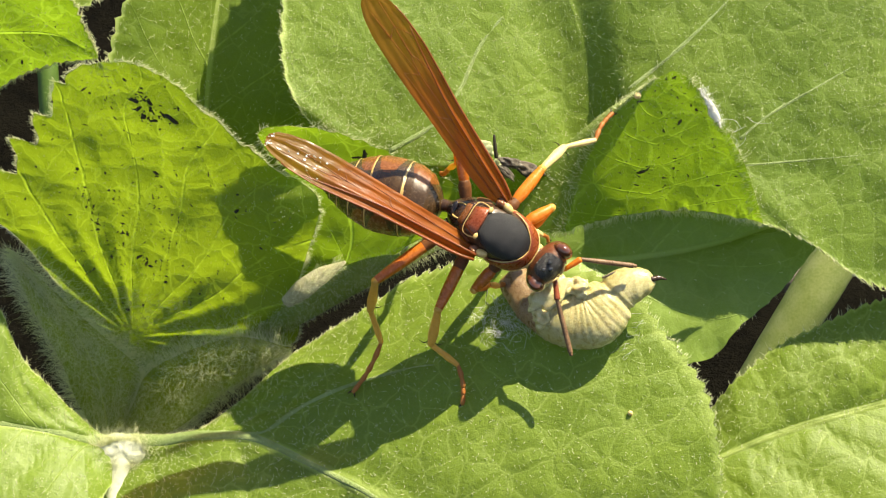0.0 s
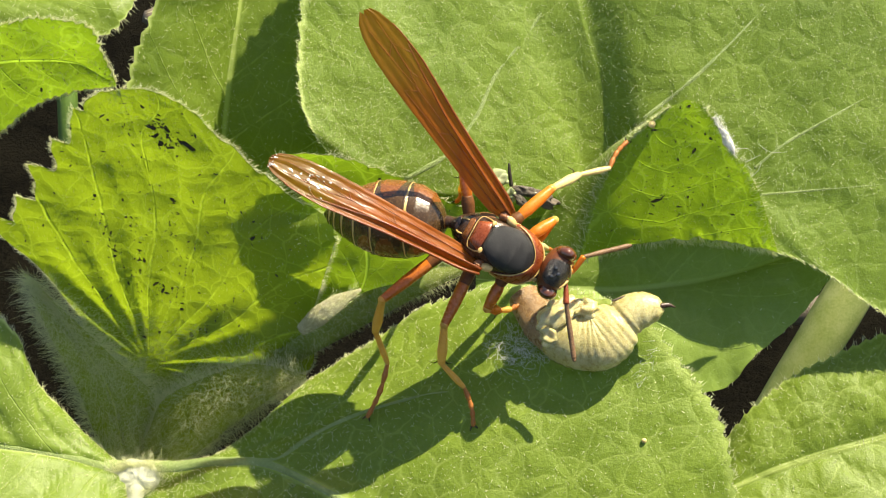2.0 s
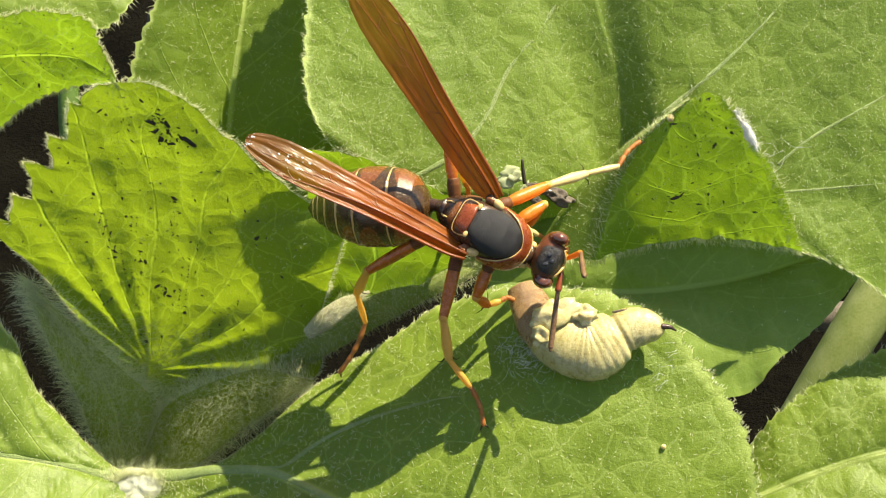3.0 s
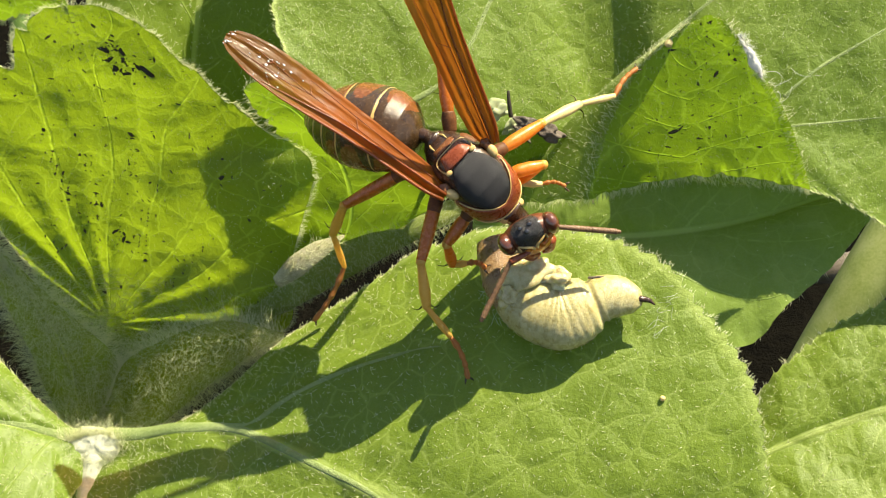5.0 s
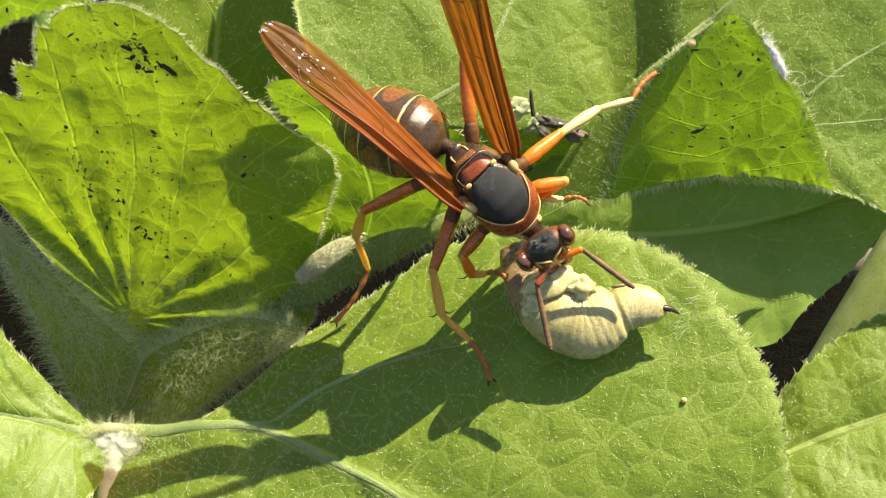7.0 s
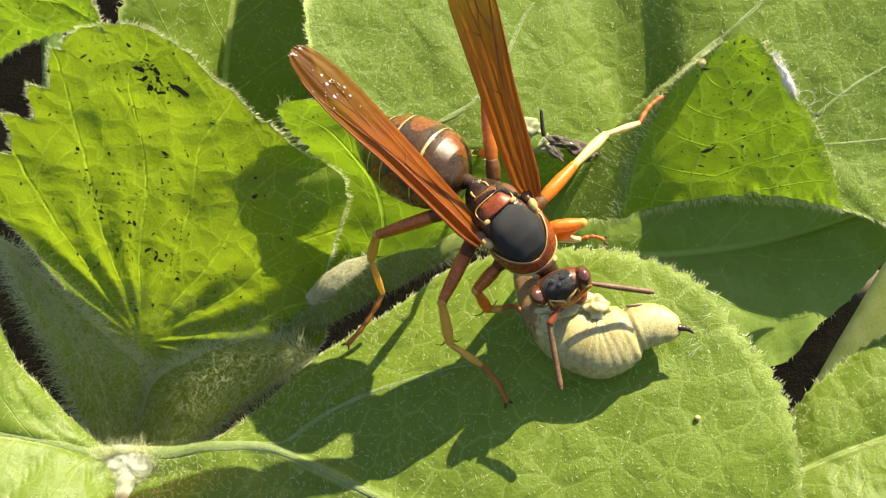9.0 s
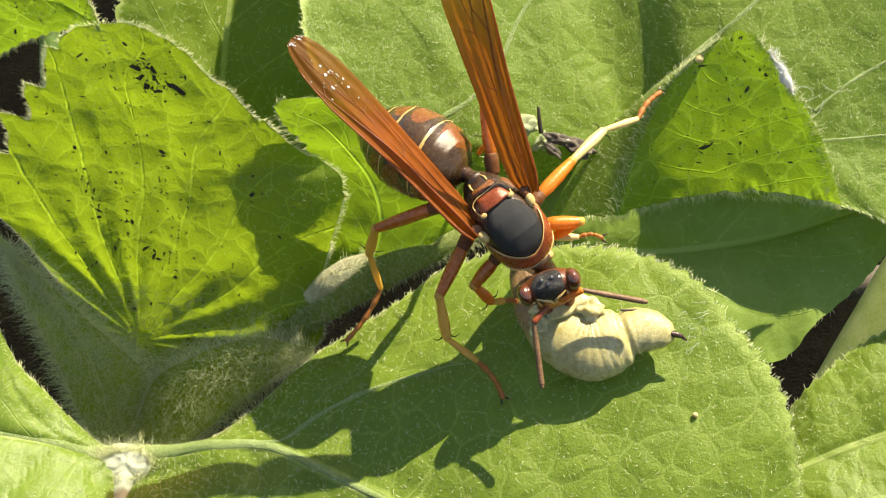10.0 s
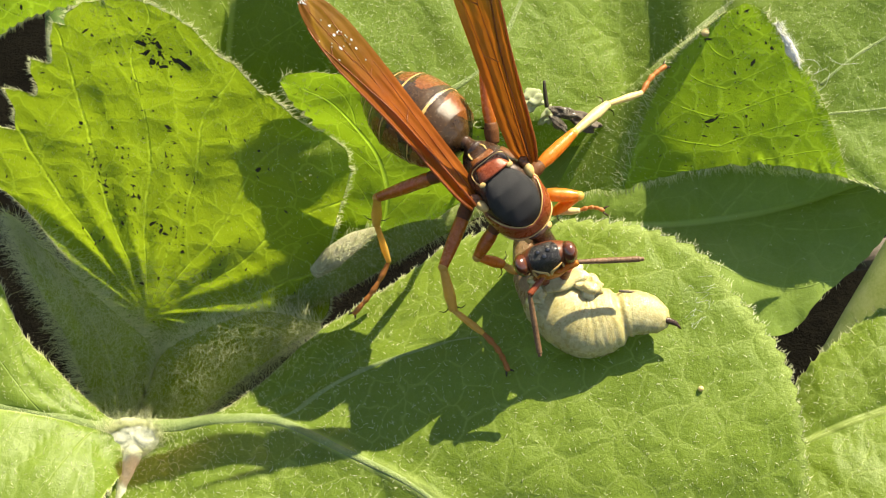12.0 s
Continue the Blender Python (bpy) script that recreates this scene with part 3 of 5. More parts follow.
MIDBACK = dict(
    up=[(-23.1, 1.4, -8), (-27.1, 8.7, -7), (-27.5, 14.8, -6), (-26.1, 19.1, -5.5), (-24.3, 22.5, -5.5), (-16.8, 28.2, -7)],
    mid=[(-20.8, 1.6, -14), (-20.1, 10.7, -12), (-19, 19.1, -11), (-17.3, 29.1, -11)],
    low=[(-16.8, 1.6, -15), (-7.0, 11.1, -13.2), (-7.6, 21.5, -13.2), (-12.4, 27.9, -12.5), (-17.3, 29.1, -11)],
)
TOPLEFT = dict(
    up=[(-39.4, 19.1, 6.3), (-35.7, 18, 5.2), (-31.7, 18.4, 5.6), (-28.5, 17.8, 5.1), (-27.8, 15.8, 3), (-27, 13.8, 1.1)],
    mid=[(-40.6, 14.8, 2), (-33.7, 15.6, 2.8), (-29.7, 15.2, 2.4), (-27, 13.7, 1)],
    low=[(-42.3, 8.4, -3.9), (-37.7, 10.1, -2.3), (-34.4, 12.1, -0.5), (-31, 13.3, 0.6), (-27, 13.6, 0.9)],
)
TOPFAR = dict(
    up=[(-41.8, 25.1, -2), (-33, 25.6, -2), (-25.8, 21.8, -1)],
    mid=[(-41.5, 21.2, -1), (-33.7, 20.9, -1), (-25.8, 21.6, -1)],
    low=[(-41.4, 18.3, -0.5), (-33.5, 18.2, -0.5), (-28.5, 17.8, -0.5), (-26.3, 19.8, -0.8), (-25.8, 21.6, -1)],
)
LOWLEFT = dict(
    up=[(-26.7, -17.7, -1.5), (-28.6, -16.5, -1.5), (-31, -14.5, -1.2), (-33.4, -11.7, -0.8), (-34.7, -8.8, -0.4), (-35.8, -6.3, 0), (-41, -2.5, 0), (-46.6, -14.3, 2)],
    mid=[(-25.7, -18.7, -1), (-28.7, -17.6, 0), (-32.1, -16.4, 1), (-36.8, -15.4, 2), (-46.6, -14.3, 2)],
    low=[(-25.6, -19.6, 0), (-27, -21.7, 2), (-31.1, -26, 5), (-39.5, -25.1, 5), (-46.6, -14.3, 2)],
)
HOOD = [
    [(5.4, -0.6, -1.4), (8.5, 4.5, -0.2), (12.6, 8.4, 2.6), (16.5, 11.2, 5.7)],
    [(10.1, -0.5, 1.2), (11.7, 4.9, 2.6), (13.9, 8.7, 4.7), (17.2, 11.5, 6.9)],
    [(14, 0.6, -0.2), (15, 5.2, 2.7), (16.3, 8.8, 5.1), (17.7, 11.7, 7)],
    [(19.1, 1.3, -0.1), (18.9, 5.4, 2.6), (18.8, 9, 5.1), (18.2, 11.9, 7.2)],
    [(22.8, 1, -0.2), (22.1, 5.2, 2.6), (20.5, 9, 5.2), (18.8, 11.8, 7.1)],
    [(26.7, 0.2, -0.2), (24.5, 5.1, 2.8), (22, 8.6, 5), (19.4, 11.6, 6.9)],
]


def curled_leaf():
    """A leaf hood folded towards the viewer: underside shown in front, upper face on the flanks."""
    cols = [spline(c, 60) for c in HOOD]
    nu, nv = 150, 59
    grid = np.zeros((nu + 1, nv + 1, 3))
    for j in range(nv + 1):
        k = nu // 5
        flank = [cols[0][j] + (cols[1][j] - cols[0][j]) * (f / k) + np.array((0, 0, 0.5)) * math.sin(math.pi * f / k) for f in range(k)]
        grid[:, j] = np.vstack([flank, spline([c[j] for c in cols[1:]], nu + 1 - k)])
    uvs = []
    for i in range(nu + 1):
        for j in range(nv + 1):
            s, a = j / nv, i / nu
            p = grid[i, j]
            grid[i, j] = p + np.array((0, 0, 1.0)) * (0.25 * noise.noise(Vector(p) * 0.25) + 0.03 * noise.noise(Vector(p) * 1.1))
            if j < 4:
                f = noise.noise(Vector((i * 0.13, 2.0, 0))) + 0.5 * noise.noise(Vector((i * 0.37, 5.0, 0)))
                grid[i, j] += np.array((0, -0.30, 0.08)) * f * (4 - j) / 4
            uvs.append((5.5 * (s - 0.5 * abs(a - 0.55)) + 0.3, max(0.06, abs(a - 0.55) * 1.6)))
    sh = Sheet(grid)
    SHEETS["curled_leaf"] = sh
    root = new("curled_leaf")
    root.location = place(grid[nu // 2, nv])
    tagged(root, "bright translucent leaf curled into a hood, specked underside showing", "leaf")
    inv = Matrix.Translation(-root.location)
    blade = link("blade", grid.reshape(-1, 3), grid_faces(nu, nv), [LEAF_YOUNG, LEAF_PALE], uvs=uvs, slots=[1 if k // nv < nu // 5 + 2 else 0 for k in range(nu * nv)])
    rng = random.Random(7)
    rt, wy, ln = [], [], []
    for _ in range(1100):
        side = rng.random()
        if side < 0.5:
            i, j, o = rng.randrange(nu), 0, np.array((0, -1.0, 0.1))
        else:
            i, j = (int(nu * rng.choice((0.2, 0.97))) + rng.randrange(-3, 4)), rng.randrange(nv)
            o = np.array((0.6 if i > nu / 2 else -0.5, 0.5, 0.5))
        rt.append(grid[i, j])
        wy.append(o + np.array([rng.uniform(-0.6, 0.6) for _ in range(3)]))
        ln.append(rng.uniform(0.3, 0.9))
    h1 = hair_mesh("margin_hairs", rt, wy, ln, 0.016, None, "white hairs along the fold and margin", rng=rng)
    rt, wy, ln = [], [], []
    for k in range(1700):
        p, n = sh.pick(rng.random() * (0.22 if k > 1000 else 1.0), rng.random())
        rt.append(p), wy.append(n + np.array([rng.uniform(-0.8, 0.8) for _ in range(3)])), ln.append(rng.uniform(0.12, 0.38))
    h2 = hair_mesh("surface_hairs", rt, wy, ln, 0.011, None, rng=rng)
    for o in (blade, h1, h2):
        o.parent, o.matrix_parent_inverse = root, inv
    return root


def specks(sheet, count, size, label, seed, spots=(), box=None, rays=()):
    """Crumbs of dark frass scattered on a leaf, in one mesh."""
    rng = random.Random(seed)
    vs, fs = [], []
    sh = SHEETS[sheet]
    todo = [(None, size * rng.uniform(0.4, 1.0) * (2.0 if rng.random() < 0.08 else 1)) for _ in range(count)] + [(s[:2], s[2]) for s in spots]
    for w in list(spots):
        todo += [((w[0] + rng.gauss(0, 0.35), w[1] + rng.gauss(0, 0.4)), w[2] * rng.uniform(0.15, 0.5)) for _ in range(4)]
    for x0, y0, x1, y1, many in rays:
        for _ in range(many):
            f = rng.random()
            todo.append(((x0 + (x1 - x0) * f + rng.gauss(0, 0.28), y0 + (y1 - y0) * f + rng.gauss(0, 0.3)), size * rng.uniform(0.3, 0.9) * (2.0 if rng.random() < 0.12 else 1.0)))
    for where, r in todo:
        if where:
            p, n = sh.near(*where)
        else:
            u, v = rng.uniform(0.03, 0.97), rng.uniform(0.03, 0.97)
            if box:
                u, v = box[0] + (box[1] - box[0]) * u, box[2] + (box[3] - box[2]) * v
            p, n = sh.pick(u, v)
        m = Vector(n).to_track_quat("Z", "Y").to_matrix() @ Matrix.Rotation(rng.uniform(0, 6.28), 3, "Z")
        blob(Vector(p) + Vector(n) * r * 0.12, (r * rng.uniform(0.6, 1.5), r * rng.uniform(0.25, 0.6), r * 0.16), 14, 8, m, 0.9, rng.random() * 50, (vs, fs))
    return tagged(link("frass_specks", vs, fs, SPECK), label, "frass", kind="stuff")


SIDE_VEINS = [  # leaf, course over it, half thickness
    ("broad_leaf", ((-15.2, -16.4), (-13.5, -16.2), (-11.4, -14.7), (-8.1, -13.0), (-4.1, -11.6), (-1.0, -10.8), (1.3, -10.7)), 0.26),
    ("back_leaf", ((-3.7, 6.3), (-0.4, 8.2), (1.9, 11.0), (3.8, 15.0), (6.4, 18.4), (9.4, 23.0)), 0.27),
    ("back_leaf", ((15.4, 10.7), (18.4, 13.1), (21.2, 15.5), (24.2, 18.5), (27.5, 22.0)), 0.24),
    ("back_leaf", ((25.1, 7.1), (27.4, 9.0), (30.5, 10.8), (36.8, 14.4)), 0.16),
    ("back_leaf", ((25.5, 4.9), (29.1, 5.2), (32.7, 5.5), (36.7, 5.8)), 0.13),
]


def side_vein(sheet, run, thick):
    """A raised vein laid along a blade."""
    sh, owner = SHEETS[sheet], bpy.data.objects[sheet]
    flat = sh.g.reshape(-1, 3)
    pts = []
    for x, y, _ in spline([(x, y, 0) for x, y in run], 40):
        d = (flat[:, 0] - x) ** 2 + (flat[:, 1] - y) ** 2
        k = np.argpartition(d, 10)[:10]
        w = 1 / (d[k] + 0.02)
        pts.append((x, y, float((flat[k, 2] * w).sum() / w.sum())))
    pts = np.array(pts)
    for _ in range(3):
        pts[1:-1, 2] = (pts[:-2, 2] + 2 * pts[1:-1, 2] + pts[2:, 2]) / 4
    pts[:, 2] -= thick * 0.30
    ob = link("side_vein", *tube(pts, [thick, thick * 0.85, thick * 0.4], 10, 0.5, 60), MIDRIB, None, "pale raised side vein")
    ob.parent, ob.matrix_parent_inverse = owner, Matrix.Translation(-owner.location)


def plants():
    leaf("broad_leaf", MAIN, LEAF, "broad green hairy leaf on which the wasp feeds", nu=420, half=30, camber=(0.7, 0.7), ribs=5, lean=0.30, teeth=66, bite=0.8, fringe=2600, fringe_len=0.42, fur=11000, fur_len=0.42, seed=2, rib=0.8, midrib=(0.5, 0.60), hair=0.018)
    leaf("back_leaf", BACK, LEAF_BACK, "large pale green leaf rising behind the wasp", nu=420, half=26, camber=(0.8, 0.3), ribs=4.5, lean=0.5, teeth=72, bite=1.15, fringe=3000, fringe_len=0.5, fur=21000, fur_len=0.36, seed=3, hair=0.015, veined=False, quilt=0.15)
    curled_leaf()
    leaf("shaded_leaf", DEEP, LEAF_LIFTED, "smooth leaf lying in the shade of the curled leaf", camber=(1.0, 1.0), ribs=5, fringe=120, fur=200, seed=5, bite=0.2)
    leaf("side_leaf", RIGHT, LEAF, "dull green leaf lower down beside the broad leaf", camber=(1.0, 1.0), ribs=6, teeth=36, fringe=300, fur=2500, seed=6)
    leaf("young_leaf", YOUNG, LEAF_SHOOT, "upright young leaf glowing yellow-green against the sun", nu=300, half=22, camber=(0.15, 0.2), ribs=5, lean=0.55, quilt=0.12, teeth=12, bite=2.0, sides=(1.0, 0.22), hook=0.9, tooth_from=0.42, fringe=2800, fringe_len=0.55, fur=4500, fur_len=0.3, seed=8, fan=(-26.1, -9.6, 3.3, 20.0), hair=0.012)
    leaf("woolly_shoot", BASE, FELT, "woolly grey-green base of the shoot", camber=(0.5, 0.3), ribs=3, teeth=5, bite=0.1, fringe=900, fringe_len=1.9, fur=4200, fur_len=2.0, seed=9, quilt=0.05, category="shoot", hair=0.011, rib=0.0)
    leaf("bud_leaf", CRESC, FELT, "folded woolly bud leaf at the shoot's base", camber=(0.4, 0.4), ribs=4, teeth=6, bite=0.1, fringe=800, fringe_len=1.5, fur=4200, fur_len=1.5, seed=10, quilt=0.05, hair=0.008, veined=False, rib=0.0)
    leaf("small_leaf", SMALL, LEAF_YOUNG, "small bright leaf between shoot and wasp", quilt=0.05, camber=(0.05, 0.05), ribs=5, teeth=18, bite=0.6, fringe=500, fur=500, seed=11)
    leaf("mid_leaf", MIDBACK, LEAF_PALE, "green leaf behind the shoot, one half in shade", camber=(0.8, 0.6), ribs=5, teeth=22, bite=0.7, fringe=300, fur=2500, seed=12, quilt=0.10)
    leaf("tip_leaf", TOPLEFT, LEAF_YOUNG, "curled bright leaf tip with a white woolly rim", quilt=0.10, camber=(0.1, 0.15), ribs=5, teeth=20, fringe=1600, fringe_len=0.55, fur=700, seed=13)
    leaf("far_leaf", TOPFAR, LEAF_PALE, "pale green leaf edge above the curled tip", camber=(0.6, 0.6), ribs=4, teeth=18, fringe=250, fur=350, seed=14)
    leaf("low_leaf", LOWLEFT, LEAF_PALE, "green leaf with a thick pale midrib at the node", camber=(0.9, 1.2), ribs=4, teeth=26, fringe=900, fur=3000, seed=15, rib=0.9, midrib=(0.6, 0.8))
    for owner, run, thick in SIDE_VEINS:
        side_vein(owner, run, thick)
    rng = random.Random(88)
    sh, rt, wy, ln = SHEETS["young_leaf"], [], [], []
    for _ in range(5000):
        u = 0.01 + 0.34 * rng.random() ** 1.3
        p, n = sh.pick(u, rng.random())
        rt.append(p)
        wy.append(n * 0.6 + np.array([rng.uniform(-1, 1), rng.uniform(-0.2, 1.2), rng.uniform(-0.2, 0.4)]))
        ln.append(rng.uniform(0.3, 1.1))
    owner = bpy.data.objects["young_leaf"]
    wool = hair_mesh("base_wool", rt, wy, ln, 0.013, None, "long pale wool on the leaf's foot", bend=0.7, rng=rng)
    wool.parent, wool.matrix_parent_inverse = owner, Matrix.Translation(-owner.location)
    for owner, rail, side in (("woolly_shoot", BASE["low"], (0.8, 1.0, 0.5)), ("bud_leaf", CRESC["up"], (-0.2, 1.0, 0.5)), ("woolly_shoot", BASE["up"], (-1.0, -0.1, 0.4)), ("bud_leaf", CRESC["low"], (0.6, -0.9, 0.3))):
        q, rt, wy, ln = spline(rail, 200), [], [], []
        for _ in range(900):
            rt.append(q[rng.randrange(190)] + np.array((rng.gauss(0, 0.5), rng.gauss(0, 0.5), rng.uniform(-0.3, 0.3))))
            wy.append(np.array(side) + np.array([rng.uniform(-0.9, 0.9) for _ in range(3)]))
            ln.append(rng.uniform(0.5, 1.2) + 1.2 * rng.random() ** 3)
        wool = hair_mesh("seam_wool", rt, wy, ln, 0.014, None, "pale wool along the fold", bend=0.6, rng=rng)
        wool.parent, wool.matrix_parent_inverse = bpy.data.objects[owner], Matrix.Translation(-bpy.data.objects[owner].location)
    data = blob((-25.2, -18.2, 0.0), (2.9, 1.45, 0.8), 80, 44, None, 0.22, 4)
    for arm in ([(-25.6, -18.0, 0.0), (-28.0, -17.6, -0.2), (-31.0, -16.9, -0.2)], [(-25.0, -17.9, 0.0), (-23.2, -17.7, 0.0), (-20.5, -17.3, 0.3)], [(-25.3, -18.4, 0.0), (-25.6, -20.6, 0.8), (-26.0, -24.5, 2.6)]):
        tube(arm, [0.95, 0.8, 0.65] if arm[-1][1] < -20 else [0.85, 0.5, 0.12], 16, 0.8, 30, data=data)
    data = ([tuple(Vector(p) + 0.12 * noise.noise_vector(Vector(p) * 2.2) + 0.02 * noise.noise_vector(Vector(p) * 6.0)) for p in data[0]], data[1])
    node = tagged(link("stem_node", *data, NODE), "whitish woolly node where the leaf stalks meet", "node")
    rng = random.Random(77)
    rt, wy, ln = [], [], []
    for _ in range(4200):
        a = rng.uniform(0, 6.28)
        d = np.array((math.cos(a), math.sin(a), rng.uniform(0.1, 1.2)))
        d /= np.linalg.norm(d)
        rt.append(np.array((-25.4, -18.2, 0.0)) + d * np.array((2.7 + rng.random() ** 3 * 3.0, 1.4, 0.75)) * 0.92)
        wy.append(d + np.array((rng.uniform(-0.8, 0.8), 0.7, 0.5)))
        ln.append(rng.uniform(0.2, 0.6) + 1.2 * rng.random() ** 6)
    hair_mesh("wool", rt, wy, ln, 0.012, node, "long white wool", bend=0.7, rng=rng)
    specks("young_leaf", 170, 0.14, "black crumbs of frass on the young leaf", 21, spots=((-20.4, 8.5, 0.55), (-21.8, 8.2, 0.34), (-22.4, 8.6, 0.36), (-22.7, 9.2, 0.36), (-23.0, 9.8, 0.34), (-24.1, -3.0, 0.4), (-24.0, -2.6, 0.3), (-16.0, 1.3, 0.25)), rays=((-28.6, 4.6, -26.7, -2.2, 50), (-25.5, 3.8, -25.9, -3.1, 36), (-20.5, 1.3, -23.1, -4.4, 36), (-22.3, 4.1, -22.7, 1.5, 15), (-30.1, 10.7, -29.8, 5.3, 12), (-16.9, -2.8, -21.5, -6.5, 21), (-22.8, 10.2, -21.3, 8.6, 34), (-31.4, 1.4, -29.0, -4.3, 21)))
    specks("curled_leaf", 130, 0.10, "black crumbs of frass under the curled leaf", 22, spots=((16.5, 4.3, 0.32), (17.0, 4.5, 0.2), (19.0, 4.6, 0.2)), box=(0.24, 0.97, 0, 1))
    specks("tip_leaf", 90, 0.10, "black crumbs of frass on the curled leaf tip", 24)
    specks("small_leaf", 25, 0.08, "black crumbs on the small leaf", 23, spots=((-5.6, 5.6, 0.45), (-6.3, 5.6, 0.3)))
    twig([(-25.2, -17.6, -1.8), (-25, -24, -6), (-24.5, -40, -25), (-24, -60, -56)], [1.3, 1.4, 1.5, 1.7], "pale woolly main stem below the node", FELT, "stem", "stem")


# ---- the wasp (its own space: x ahead, y to its left, z up; millimetres) ----
TRUNK = [  # x, half width, top, bottom of the thorax
    (-4.75, 0.05, -1.05, -1.15), (-4.6, 0.45, -0.75, -1.45), (-4.2, 0.95, -0.1, -1.85), (-3.7, 1.32, 0.75, -2.1), (-3.2, 1.58, 1.35, -2.2), (-2.4, 1.85, 1.78, -2.3),
    (-1.2, 2.05, 1.98, -2.35), (0.0, 2.05, 1.92, -2.25), (1.0, 1.92, 1.62, -1.95), (1.8, 1.62, 1.15, -1.6), (2.4, 1.2, 0.65, -1.25), (2.8, 0.7, 0.2, -0.9), (2.95, 0.05, -0.3, -0.4)]
SHIELD = [(-2.35, 0.70), (-2.2, 0.95), (-1.7, 1.32), (-0.9, 1.60), (-0.3, 1.64), (0.4, 1.48), (1.0, 1.12), (1.4, 0.72), (1.62, 0.30), (1.66, 0.10)]   # x, half width of the black shield


def trunk_at(x):
    rows = np.array(TRUNK)
    return [float(np.interp(x, rows[:, 0], rows[:, k])) for k in (1, 2, 3)]


def core(x, a):
    """The thorax's skin: x along, a round it from the back's middle line."""
    w, top, low = trunk_at(x)
    s, c = math.sin(a), math.cos(a)
    return np.array((x, w * math.copysign(abs(s) ** 0.85, s), (top + low) / 2 + (top - low) / 2 * math.copysign(abs(c) ** 0.85, c)))


def skin(x, a, lift=0.0):
    """A point lifted off the thorax's skin."""
    p = core(x, a)
    _, top, low = trunk_at(x)
    d = p - np.array((x - 0.15, 0, (top + low) / 2))
    return p + d / (np.linalg.norm(d) + 1e-9) * lift


def shield_angle(x):
    rows = np.array(SHIELD)
    hw = float(np.interp(x, rows[:, 0], rows[:, 1]))
    return math.asin(min(1.0, (hw / trunk_at(x)[0]) ** (1 / 0.85)))


def plate(x0, x1, a0, a1, lift=0.12, nu=24, nv=20, rounded=4):
    """A raised plate on the thorax, its rim let into the skin."""
    vs = []
    for i in range(nu + 1):
        for j in range(nv + 1):
            u, v = i / nu, j / nv
            lo, hi = (a0(u), a1(u)) if callable(a0) else (a0, a1)
            a = lo + (hi - lo) * v
            x = x0(v) + (x1(v) - x0(v)) * u if callable(x0) else x0 + (x1 - x0) * u
            k = (1 - abs(2 * u - 1) ** rounded) * (1 - abs(2 * v - 1) ** rounded)
            vs.append(tuple(skin(x, a, lift * max(0.0, k) ** 0.5 - 0.03)))
    return vs, grid_faces(nu, nv)


def wing_outline(u):
    """Leading and trailing edge of a folded forewing, u along it."""
    at = [0, 0.06, 0.16, 0.3, 0.45, 0.6, 0.72, 0.84, 0.92, 0.97, 1.0]
    return (float(np.interp(u, at, [0.55, 0.78, 0.80, 0.78, 0.80, 0.92, 0.98, 0.80, 0.50, 0.18, -0.20])),
            float(np.interp(u, at, [0.45, 0.95, 1.20, 1.36, 1.55, 1.76, 1.90, 1.94, 1.78, 1.50, 1.05])))


